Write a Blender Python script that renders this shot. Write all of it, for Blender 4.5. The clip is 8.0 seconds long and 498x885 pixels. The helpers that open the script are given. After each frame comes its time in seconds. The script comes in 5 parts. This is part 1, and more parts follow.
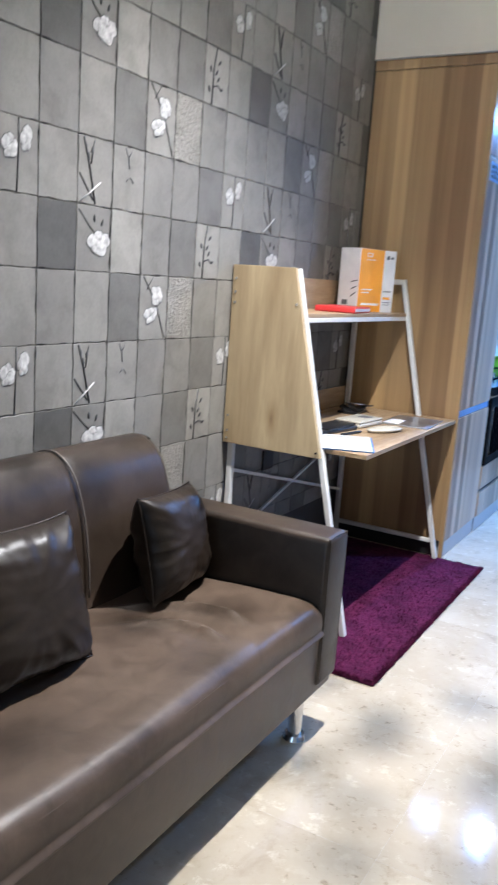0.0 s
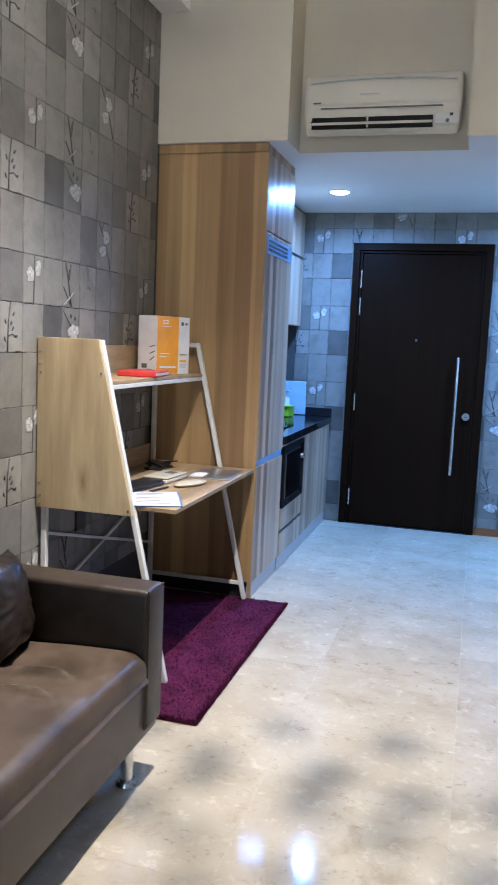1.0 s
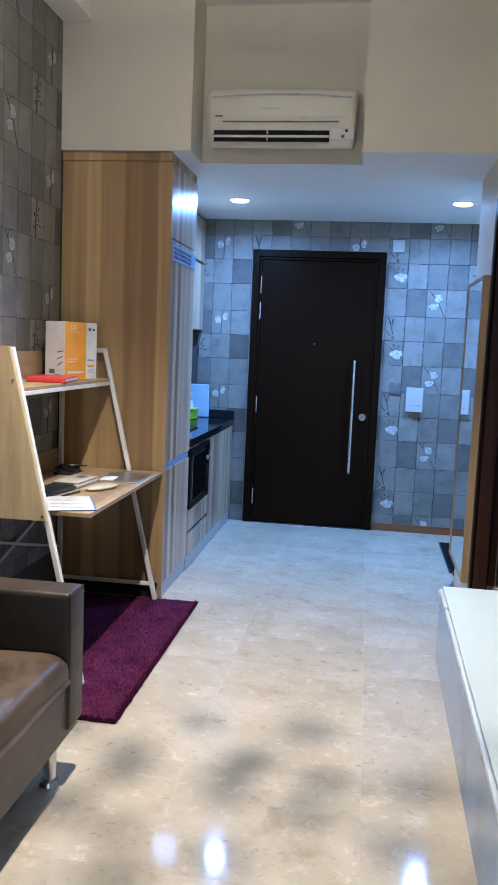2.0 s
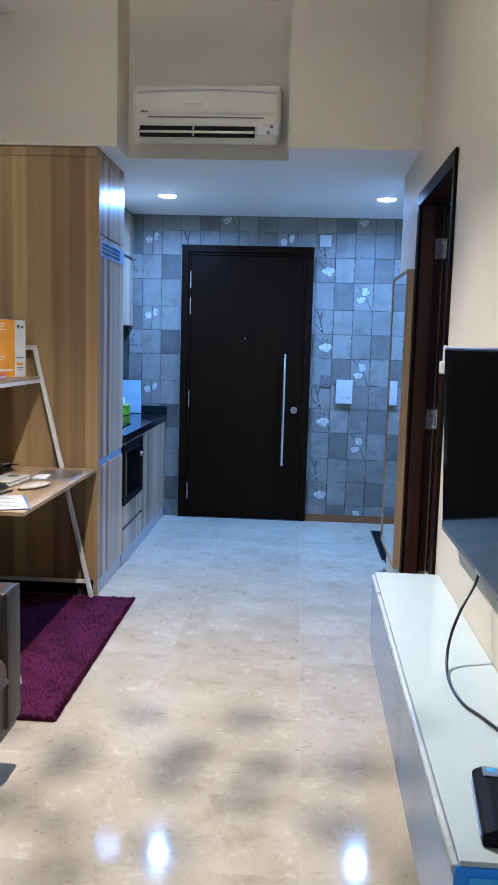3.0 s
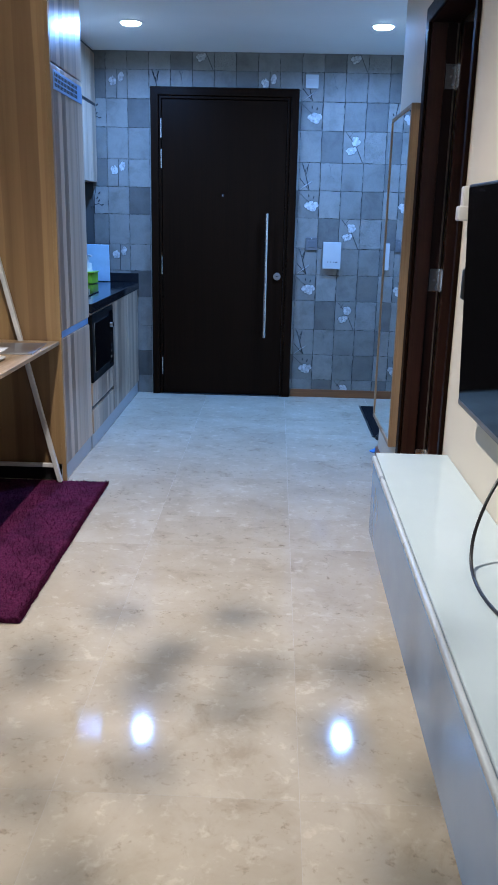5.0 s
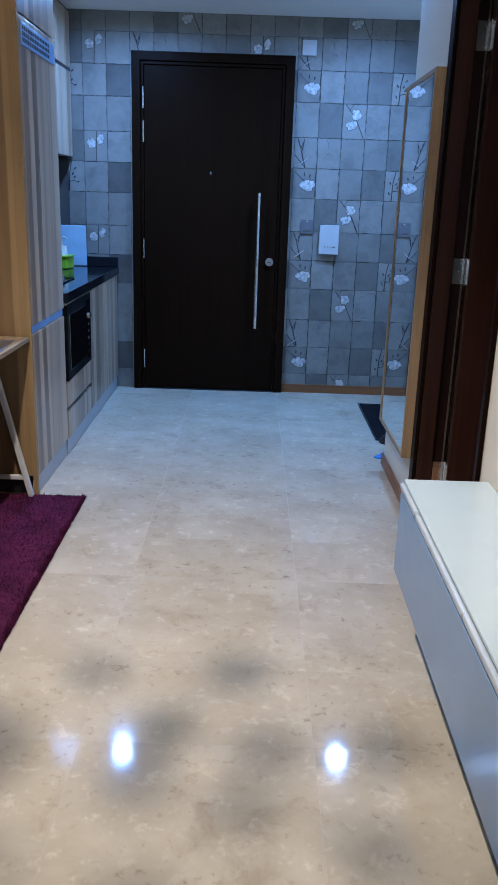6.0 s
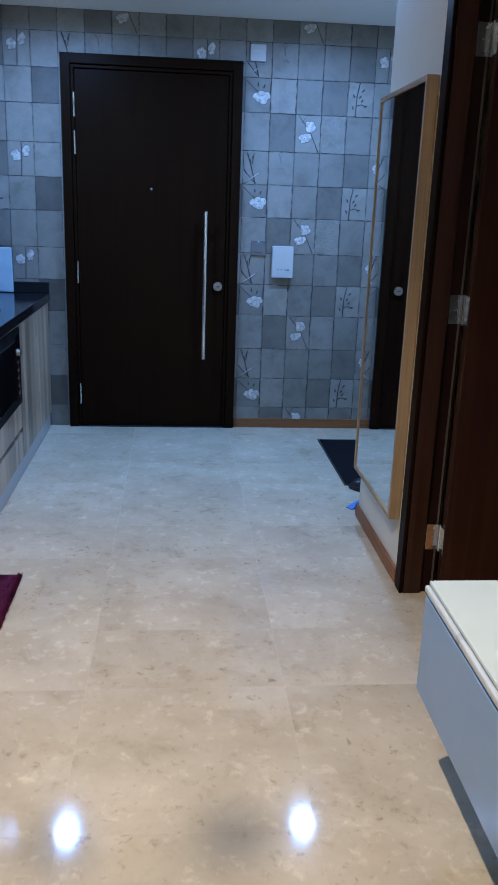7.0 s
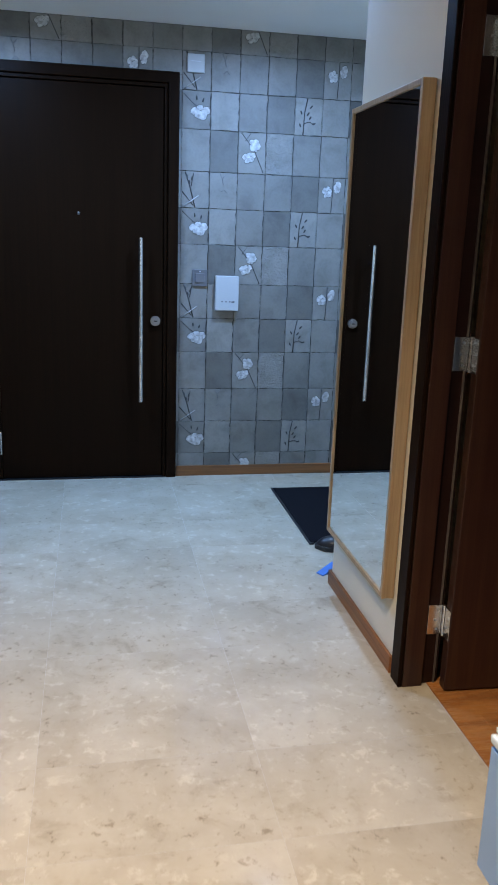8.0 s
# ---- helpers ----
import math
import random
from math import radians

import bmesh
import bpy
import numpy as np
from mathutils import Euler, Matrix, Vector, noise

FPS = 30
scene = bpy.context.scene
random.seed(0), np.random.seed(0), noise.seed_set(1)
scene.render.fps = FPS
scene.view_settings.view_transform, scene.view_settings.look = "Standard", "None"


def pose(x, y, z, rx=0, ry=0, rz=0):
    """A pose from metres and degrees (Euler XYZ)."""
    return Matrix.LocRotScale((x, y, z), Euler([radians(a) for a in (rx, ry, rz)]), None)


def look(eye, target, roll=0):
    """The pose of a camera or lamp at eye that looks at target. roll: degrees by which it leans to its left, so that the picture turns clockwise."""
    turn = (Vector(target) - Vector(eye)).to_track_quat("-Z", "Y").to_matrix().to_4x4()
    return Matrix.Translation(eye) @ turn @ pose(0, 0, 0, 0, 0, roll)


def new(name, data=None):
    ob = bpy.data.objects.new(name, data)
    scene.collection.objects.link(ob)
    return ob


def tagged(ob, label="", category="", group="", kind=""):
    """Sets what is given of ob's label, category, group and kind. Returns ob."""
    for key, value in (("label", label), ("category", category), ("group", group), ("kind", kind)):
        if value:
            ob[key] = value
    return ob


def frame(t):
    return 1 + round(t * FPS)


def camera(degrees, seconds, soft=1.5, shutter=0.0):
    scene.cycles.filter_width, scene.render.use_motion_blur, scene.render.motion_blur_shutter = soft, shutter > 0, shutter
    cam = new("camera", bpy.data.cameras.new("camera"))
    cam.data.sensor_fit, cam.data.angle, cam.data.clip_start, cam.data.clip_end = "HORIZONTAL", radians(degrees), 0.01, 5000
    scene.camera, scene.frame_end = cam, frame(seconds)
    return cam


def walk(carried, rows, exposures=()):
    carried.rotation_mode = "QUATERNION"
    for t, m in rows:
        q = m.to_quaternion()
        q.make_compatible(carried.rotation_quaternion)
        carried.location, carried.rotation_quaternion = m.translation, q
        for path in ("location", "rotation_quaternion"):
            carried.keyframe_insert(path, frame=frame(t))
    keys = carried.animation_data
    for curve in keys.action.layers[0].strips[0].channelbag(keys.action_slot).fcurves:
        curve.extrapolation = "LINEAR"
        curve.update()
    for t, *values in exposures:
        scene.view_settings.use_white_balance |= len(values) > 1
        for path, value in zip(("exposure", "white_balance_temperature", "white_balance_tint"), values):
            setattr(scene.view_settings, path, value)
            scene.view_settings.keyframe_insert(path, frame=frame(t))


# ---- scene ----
cam = camera(34.2, 8.0, 1.2, 0.25)
PATH = [
    (0, (0.008, 0.048, 1.328), (-0.946, 1.745, 0.937), 4),
    (0.5, (0.037, -0.090, 1.368), (-0.674, 1.744, 1.097), 2.5),
    (1, (0.068, -0.158, 1.401), (-0.458, 1.741, 1.154), 2.5),
    (1.5, (0.059, -0.211, 1.415), (-0.321, 1.723, 1.172), 2.5),
    (2, (0.036, -0.280, 1.420), (-0.244, 1.672, 1.186), 2.4),
    (2.2, (0.040, -0.305, 1.430), (-0.200, 1.654, 1.198), 2.6),
    (3.3, (0.040, -0.316, 1.400), (-0.050, 1.652, 1.141), 1.4),
    (3.5, (0.031, -0.309, 1.383), (-0.047, 1.653, 1.083), 1.5),
    (4, (0.018, -0.254, 1.352), (-0.046, 1.687, 0.938), 1.3),
    (4.5, (0.020, -0.104, 1.334), (-0.047, 1.820, 0.845), 1.2),
    (6, (-0.102, 0.557, 1.324), (-0.098, 2.457, 0.746), 1.9),
    (6.5, (-0.146, 0.826, 1.363), (-0.099, 2.725, 0.779), 2.2),
    (7, (-0.241, 1.096, 1.382), (-0.063, 2.995, 0.826), 2),
    (7.5, (-0.311, 1.365, 1.370), (-0.023, 3.261, 0.850), 2),
    (8, (-0.338, 1.642, 1.381), (0.036, 3.529, 0.887), 2),
]
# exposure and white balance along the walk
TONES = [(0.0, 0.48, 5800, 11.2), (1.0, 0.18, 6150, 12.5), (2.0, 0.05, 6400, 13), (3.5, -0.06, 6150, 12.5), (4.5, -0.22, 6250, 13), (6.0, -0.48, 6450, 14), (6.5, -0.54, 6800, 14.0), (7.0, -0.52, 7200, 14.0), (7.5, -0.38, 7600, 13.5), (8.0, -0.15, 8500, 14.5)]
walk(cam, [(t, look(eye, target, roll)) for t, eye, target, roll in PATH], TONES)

# ---- world and lights ----
world = bpy.data.worlds.new("world")
scene.world = world
world.use_nodes = True
world.node_tree.nodes["Background"].inputs[0].default_value = (0.5, 0.6, 0.8, 1)
world.node_tree.nodes["Background"].inputs[1].default_value = 0.03


def area(name, at, to, size, watts, colour, spread=180.0):
    lamp = bpy.data.lights.new(name, "AREA")
    lamp.shape, lamp.size, lamp.energy, lamp.color = "DISK", size, watts, colour
    lamp.spread = radians(spread)
    ob = new(name, lamp)
    ob.matrix_world = look(at, to)
    return ob


YNEAR = -5.0
COOL, WARM = (0.165, 0.415, 1.0), (1.0, 0.95, 0.875)
DOWNLIGHTS = [(-0.90, 5.32), (0.585, 5.32)]
for lx, ly in DOWNLIGHTS:
    area("downlight_lamp", (lx, ly, 2.388), (lx, ly, 0), 0.06, 66, COOL, 172)
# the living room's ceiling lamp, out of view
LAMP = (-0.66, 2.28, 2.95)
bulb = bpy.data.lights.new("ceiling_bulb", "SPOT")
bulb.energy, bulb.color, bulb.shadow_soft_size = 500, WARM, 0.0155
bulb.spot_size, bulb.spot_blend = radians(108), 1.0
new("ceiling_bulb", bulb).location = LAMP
# added fill above the bulb, to brighten ceiling and upper walls
area("upward_fill", (LAMP[0], LAMP[1], LAMP[2] + 0.06), (LAMP[0], LAMP[1], 4), 0.3, 38, WARM)
# added cool fill from behind the camera, set in an unseen window
area("rear_fill", (-0.5, YNEAR + 0.06, 1.35), (-0.5, 3, 1.35), 1.6, 50, (0.56, 0.77, 1.0))


# ---- materials ----
def material(name):
    m = bpy.data.materials.new(name)
    m.use_nodes = True
    n, l = m.node_tree.nodes, m.node_tree.links
    return m, n, l, n["Principled BSDF"]


def node(n, kind, **values):
    k = n.new(kind)
    for key, value in values.items():
        if key in k.inputs:
            k.inputs[key].default_value = value
    return k


def place(n, l, scale=(1, 1, 1), turn=(0, 0, 0), shift=False):
    """World place, scaled; shift moves the pattern from object to object."""
    geo = n.new("ShaderNodeNewGeometry")
    m = n.new("ShaderNodeMapping")
    m.inputs["Scale"].default_value = scale
    m.inputs["Rotation"].default_value = turn
    l.new(geo.outputs["Position"], m.inputs["Vector"])
    if shift:
        info = n.new("ShaderNodeObjectInfo")
        mul = n.new("ShaderNodeMath")
        mul.operation = "MULTIPLY"
        mul.inputs[1].default_value = 37.0
        l.new(info.outputs["Random"], mul.inputs[0])
        com = n.new("ShaderNodeCombineXYZ")
        for i in range(3):
            l.new(mul.outputs[0], com.inputs[i])
        l.new(com.outputs[0], m.inputs["Location"])
    return m.outputs["Vector"]


def ramp(n, l, value, stops):
    r = n.new("ShaderNodeValToRGB")
    el = r.color_ramp.elements
    while len(el) < len(stops):
        el.new(0.5)
    for e, (p, c) in zip(el, stops):
        e.position, e.color = p, (*c, 1)
    l.new(value, r.inputs["Fac"])
    return r.outputs["Color"]


def noisy(n, l, vec, scale, detail=4.0, rough=0.55, distort=0.0):
    k = node(n, "ShaderNodeTexNoise", Scale=scale, Detail=detail, Roughness=rough, Distortion=distort)
    l.new(vec, k.inputs["Vector"])
    return k.outputs["Fac"]


def mixed(n, l, a, b, fac, mode="MULTIPLY"):
    k = n.new("ShaderNodeMix")
    k.data_type, k.blend_type = "RGBA", mode
    for socket, v in ((k.inputs[0], fac), (k.inputs[6], a), (k.inputs[7], b)):
        if hasattr(v, "links"):
            l.new(v, socket)
        else:
            socket.default_value = v if isinstance(v, float) else (*v, 1)
    return k.outputs[2]


def bumped(n, l, bsdf, height, strength, distance=0.002):
    b = node(n, "ShaderNodeBump", Strength=strength, Distance=distance)
    l.new(height, b.inputs["Height"])
    l.new(b.outputs["Normal"], bsdf.inputs["Normal"])


def paint(name, colour, rough=0.5, metal=0.0, vary=0.12, scale=8.0, bump=0.05, coat=0.0):
    """Painted, moulded or metal surface with faint unevenness at two scales."""
    m, n, l, b = material(name)
    v = place(n, l)
    big, fine = noisy(n, l, v, scale), noisy(n, l, v, scale * 30, 2.0)
    lo, hi = [c * (1 - vary) for c in colour], [min(1, c * (1 + vary)) for c in colour]
    l.new(ramp(n, l, big, [(0.3, lo), (0.7, hi)]), b.inputs["Base Color"])
    b.inputs["Metallic"].default_value = metal
    l.new(ramp(n, l, big, [(0.25, [rough * 0.85] * 3), (0.75, [min(1, rough * 1.15)] * 3)]), b.inputs["Roughness"])
    b.inputs["Coat Weight"].default_value = coat
    if bump:
        bumped(n, l, b, fine, bump, 0.001)
    return m


def wood(name, light, dark, scale=(14, 14, 0.5), rough=0.38, stripes=0.0, fine=0.5, shine=0.5, knot=None):
    """Long grain by stretched noise; stripes: weight of broad bands."""
    m, n, l, b = material(name)
    v = place(n, l, scale)
    grain = noisy(n, l, v, 1.0, 6.0, 0.6, 0.6)
    v2 = place(n, l, [s * 5 for s in scale])
    hair = noisy(n, l, v2, 1.0, 3.0, 0.7)
    mid = [(a + c) / 2 for a, c in zip(light, dark)]
    if stripes:
        geo = n.new("ShaderNodeNewGeometry")
        wob = noisy(n, l, place(n, l, (3, 3, 1.1)), 1.0, 2.0)
        along = node(n, "ShaderNodeVectorMath")
        along.operation = "DOT_PRODUCT"
        along.inputs[1].default_value = (1.0, 1.0, 0.0)
        l.new(geo.outputs["Position"], along.inputs[0])
        shift = n.new("ShaderNodeMath")
        shift.operation = "MULTIPLY_ADD"
        shift.inputs[1].default_value = 0.035
        l.new(wob, shift.inputs[0])
        l.new(along.outputs["Value"], shift.inputs[2])
        tones = []
        for k in (scale[0] * 2.4, scale[0] * 7.0):
            cell = n.new("ShaderNodeTexVoronoi")
            cell.voronoi_dimensions, cell.feature = "1D", "SMOOTH_F1"
            cell.inputs["Smoothness"].default_value = 0.2
            cell.inputs["Scale"].default_value = k
            l.new(shift.outputs[0], cell.inputs["W"])
            tones.append(cell.outputs["Color"])
        colour = ramp(n, l, tones[0], [(0.26, dark), (0.44, mid), (0.57, light), (0.74, [c * 1.06 for c in light])])
        colour = mixed(n, l, colour, ramp(n, l, tones[1], [(0.25, (0.72, 0.69, 0.66)), (0.6, (1, 1, 1))]), 0.34)
        colour = mixed(n, l, colour, ramp(n, l, grain, [(0.35, (0.70, 0.66, 0.62)), (0.6, (1, 1, 1))]), stripes)
    else:
        colour = ramp(n, l, grain, [(0.30, dark), (0.47, mid), (0.58, light), (0.75, [c * 0.82 for c in light])])
    colour = mixed(n, l, colour, ramp(n, l, hair, [(0.35, (0.72, 0.68, 0.64)), (0.6, (1, 1, 1))]), fine)
    if knot:
        geo = n.new("ShaderNodeNewGeometry")
        away = n.new("ShaderNodeVectorMath")
        away.operation = "SUBTRACT"
        away.inputs[1].default_value = (knot[0], 0.0, knot[1])
        l.new(geo.outputs["Position"], away.inputs[0])
        flat = n.new("ShaderNodeVectorMath")
        flat.operation = "MULTIPLY"
        flat.inputs[1].default_value = (1.0, 0.0, 0.32)
        l.new(away.outputs[0], flat.inputs[0])
        size = n.new("ShaderNodeVectorMath")
        size.operation = "LENGTH"
        l.new(flat.outputs[0], size.inputs[0])
        wavy = n.new("ShaderNodeMath")
        wavy.operation = "MULTIPLY_ADD"
        wavy.inputs[1].default_value = 0.03
        l.new(grain, wavy.inputs[0])
        l.new(size.outputs["Value"], wavy.inputs[2])
        colour = mixed(n, l, colour, ramp(n, l, wavy.outputs[0], [(0.014, (0.42, 0.34, 0.27)), (0.021, (0.66, 0.57, 0.48)), (0.032, (0.86, 0.82, 0.77)), (0.045, (1, 1, 1))]), 0.9)
    l.new(colour, b.inputs["Base Color"])
    l.new(ramp(n, l, hair, [(0.3, [rough * 1.25] * 3), (0.7, [rough * 0.9] * 3)]), b.inputs["Roughness"])
    b.inputs["Specular IOR Level"].default_value = shine
    bumped(n, l, b, hair, 0.06, 0.001)
    return m


def stone_floor():
    m, n, l, b = material("beige_marble")
    v = place(n, l, shift=True)
    cloud, vein, pit = noisy(n, l, v, 2.6, 6.0, 0.62, 0.4), noisy(n, l, v, 6.0, 8.0, 0.68, 0.5), noisy(n, l, v, 36.0, 6.0, 0.68, 0.3)
    c = ramp(n, l, cloud, [(0.32, (0.388, 0.330, 0.248)), (0.5, (0.436, 0.376, 0.286)), (0.68, (0.486, 0.425, 0.330))])
    c = mixed(n, l, c, ramp(n, l, vein, [(0.30, (0.70, 0.665, 0.62)), (0.43, (0.94, 0.93, 0.91)), (0.6, (1, 1, 1))]), 0.8)
    patch = noisy(n, l, v, 4.5, 3.0, 0.6, 0.2)
    speck = ramp(n, l, pit, [(0.32, (0.50, 0.45, 0.40)), (0.43, (1, 1, 1))])
    c = mixed(n, l, c, speck, ramp(n, l, patch, [(0.42, (0.12, 0.12, 0.12)), (0.60, (0.75, 0.75, 0.75))]))
    fleck = noisy(n, l, v, 22.0, 9.0, 0.66, 0.3)
    c = mixed(n, l, c, ramp(n, l, fleck, [(0.55, (0, 0, 0)), (0.65, (0.11, 0.10, 0.085))]), ramp(n, l, patch, [(0.40, (0.9, 0.9, 0.9)), (0.62, (0.25, 0.25, 0.25))]), "ADD")
    l.new(c, b.inputs["Base Color"])
    l.new(ramp(n, l, cloud, [(0.3, [0.038] * 3), (0.7, [0.072] * 3)]), b.inputs["Roughness"])
    bumped(n, l, b, vein, 0.02, 0.001)
    return m


def wall_tile(name, tone, rough_relief=False):
    """Matt printed tile of the wallcovering with cloudy staining, tone by tone."""
    m, n, l, b = material(name)
    v = place(n, l, shift=True)
    cloud, fine = noisy(n, l, v, 9.0, 4.0, 0.6, 0.5), noisy(n, l, v, 90.0, 4.0, 0.6)
    c = ramp(n, l, cloud, [(0.28, (tone * 0.74, tone * 0.69, tone * 0.60)), (0.50, (tone, tone * 0.945, tone * 0.84)), (0.72, (tone * 1.14, tone * 1.085, tone * 0.97))])
    c = mixed(n, l, c, ramp(n, l, fine, [(0.3, (0.8, 0.8, 0.8)), (0.55, (1, 1, 1))]), 0.5)
    l.new(c, b.inputs["Base Color"])
    b.inputs["Roughness"].default_value = 0.55
    if rough_relief:
        v2 = place(n, l, (75, 75, 105), (0.4, 0.4, 0.3))
        bumped(n, l, b, noisy(n, l, v2, 1.0, 3.0, 0.5, 0.4), 1.0, 0.008)
    else:
        bumped(n, l, b, fine, 0.25, 0.002)
    return m


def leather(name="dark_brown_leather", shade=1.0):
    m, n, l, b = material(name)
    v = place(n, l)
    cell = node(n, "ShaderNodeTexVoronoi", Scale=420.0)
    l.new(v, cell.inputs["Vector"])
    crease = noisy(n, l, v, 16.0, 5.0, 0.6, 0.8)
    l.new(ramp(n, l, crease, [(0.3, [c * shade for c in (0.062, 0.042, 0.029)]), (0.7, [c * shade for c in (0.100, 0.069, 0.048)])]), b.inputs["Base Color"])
    l.new(ramp(n, l, crease, [(0.3, [0.34] * 3), (0.7, [0.46] * 3)]), b.inputs["Roughness"])
    b.inputs["Specular IOR Level"].default_value = 0.33
    add = n.new("ShaderNodeMath")
    add.operation = "MULTIPLY_ADD"
    add.inputs[1].default_value = 0.15
    l.new(cell.outputs["Distance"], add.inputs[0])
    l.new(crease, add.inputs[2])
    bumped(n, l, b, add.outputs[0], 0.25, 0.003)
    return m


def rug_pile():
    m, n, l, b = material("purple_pile")
    v = place(n, l)
    tuft, patch = noisy(n, l, v, 140.0, 3.0, 0.7), noisy(n, l, v, 8.0, 5.0, 0.65)
    c = ramp(n, l, tuft, [(0.3, (0.046, 0.005, 0.023)), (0.55, (0.086, 0.011, 0.042)), (0.75, (0.132, 0.024, 0.068))])
    c = mixed(n, l, c, ramp(n, l, patch, [(0.38, (0.5, 0.45, 0.5)), (0.58, (1, 1, 1))]), 0.9)
    l.new(c, b.inputs["Base Color"])
    b.inputs["Roughness"].default_value = 0.95
    b.inputs["Specular IOR Level"].default_value = 0.1
    bumped(n, l, b, tuft, 0.8, 0.008)
    return m


def glow(name, colour, strength):
    m, n, l, b = material(name)
    b.inputs["Emission Color"].default_value = (*colour, 1)
    b.inputs["Emission Strength"].default_value = strength
    b.inputs["Base Color"].default_value = (0.8, 0.8, 0.8, 1)
    return m


MARBLE = stone_floor()
GROUT = paint("pale_grout", (0.405, 0.365, 0.305), 0.5)
CREAM = paint("cream_wall_paint", (0.66, 0.60, 0.49), 0.7, vary=0.04, scale=2.0, bump=0.12)
CEIL = paint("white_ceiling_paint", (0.78, 0.77, 0.75), 0.75, vary=0.03, scale=2.0, bump=0.08)
JOINT = paint("dark_wall_joint", (0.052, 0.050, 0.046), 0.8)
TILES = [wall_tile("wall_tile_dark", 0.074), wall_tile("wall_tile_deep", 0.114), wall_tile("wall_tile_mid", 0.156), wall_tile("wall_tile_pale", 0.186), wall_tile("wall_tile_light", 0.213)]
EMBOSS = wall_tile("wall_tile_embossed", 0.20, True)
PETAL = paint("white_petal", (0.39, 0.38, 0.365), 0.65, vary=0.42, scale=60, bump=0.2)
TWIG = paint("dark_twig", (0.032, 0.032, 0.033), 0.6)
PALE_TWIG = paint("pale_twig", (0.34, 0.33, 0.32), 0.6)
LAMINATE = wood("striped_brown_laminate", (0.56, 0.378, 0.182), (0.195, 0.112, 0.050), (5.2, 5.2, 0.16), 0.36, 0.85, 0.4)
FRONT = wood("striped_grey_laminate", (0.60, 0.45, 0.33), (0.34, 0.242, 0.176), (6.5, 6.5, 0.12), 0.30, 0.7, 0.3, 0.32)
OAK = wood("pale_oak", (0.47, 0.36, 0.208), (0.28, 0.195, 0.102), (6, 6, 0.7), 0.42, 0.0, 0.45, knot=(-1.422, 0.810))
OAK_TOP = wood("pale_oak_top", (0.37, 0.258, 0.148), (0.225, 0.150, 0.082), (9, 1.4, 9), 0.40, 0.0, 0.5)
MIRROR_WOOD = wood("golden_oak", (0.40, 0.27, 0.155), (0.30, 0.195, 0.11), (30, 30, 1.0), 0.45, 0.0, 0.5)
SKIRT = wood("brown_skirting", (0.27, 0.095, 0.028), (0.16, 0.056, 0.017), (1.2, 1.2, 40), 0.4, 0.0, 0.5)
WENGE = wood("dark_wenge", (0.0120, 0.0050, 0.0024), (0.0084, 0.0036, 0.0018), (30, 30, 0.8), 0.36, 0.0, 0.5, 0.03)
MAHOGANY = wood("dark_mahogany", (0.044, 0.0185, 0.0115), (0.027, 0.0085, 0.0074), (26, 26, 0.7), 0.32, 0.0, 0.5, 0.3)
# the mahogany again, darkened for the shade inside the door opening
LINING = wood("shaded_mahogany", (0.021, 0.0078, 0.0062), (0.013, 0.0052, 0.0042), (26, 26, 0.7), 0.34, 0.0, 0.5, 0.2)
PARQUET = wood("orange_parquet", (0.42, 0.17, 0.055), (0.24, 0.085, 0.028), (2.0, 16, 16), 0.25, 0.0, 0.6)
LEATHER = leather()
# armrests' own darker leather; on the backrest it stands in for shade
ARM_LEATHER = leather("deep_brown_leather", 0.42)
# cushions: the sofa's leather with shade put into its colour
SHADED_LEATHER = leather("shaded_brown_leather", 0.26)
SHADED_LEATHER.node_tree.nodes["Principled BSDF"].inputs["Specular IOR Level"].default_value = 0.28
PILE = rug_pile()
WHITE_METAL = paint("white_powder_coat", (0.60, 0.59, 0.57), 0.4)
CHROME = paint("brushed_steel", (0.72, 0.72, 0.73), 0.22, 1.0, vary=0.05, bump=0.0)
LOCK_STEEL = paint("dull_lock_steel", (0.30, 0.30, 0.31), 0.45, 1.0, vary=0.05, bump=0.0)
PALE_METAL = paint("pale_satin_metal", (0.30, 0.50, 0.78), 0.35, 0.2)
SATIN = paint("satin_aluminium", (0.55, 0.58, 0.62), 0.35, 1.0, vary=0.05, bump=0.0)
WHITE = paint("white_plastic", (0.60, 0.60, 0.58), 0.35, vary=0.03)
AC_WHITE = paint("ivory_plastic", (0.64, 0.605, 0.52), 0.4, vary=0.03)
CASE_CREAM = paint("cream_plastic", (0.42, 0.385, 0.31), 0.4, vary=0.04)
BLACK = paint("black_plastic", (0.012, 0.012, 0.013), 0.35)
GLOSS_BLACK = paint("black_glass", (0.004, 0.004, 0.005), 0.04, vary=0.02, bump=0.0)
SCREEN = paint("tv_screen", (0.003, 0.003, 0.0035), 0.05, vary=0.02, bump=0.0)
SCREEN.node_tree.nodes["Principled BSDF"].inputs["Specular IOR Level"].default_value = 0.25
GLOSS_BLACK.node_tree.nodes["Principled BSDF"].inputs["Specular IOR Level"].default_value = 0.14
HOOD_BLACK = paint("matt_black_hood", (0.006, 0.006, 0.007), 0.6, vary=0.1, bump=0.0)
HOOD_BLACK.node_tree.nodes["Principled BSDF"].inputs["Specular IOR Level"].default_value = 0.1
GRANITE = paint("black_granite", (0.010, 0.011, 0.014), 0.10, vary=0.4, scale=160, bump=0.0)
PLINTH = paint("pale_satin_plinth", (0.46, 0.47, 0.49), 0.35, 0.2, vary=0.05)
GRANITE.node_tree.nodes["Principled BSDF"].inputs["Specular IOR Level"].default_value = 0.32
GREY_PLASTIC = paint("dark_grey_plastic", (0.11, 0.11, 0.115), 0.4)
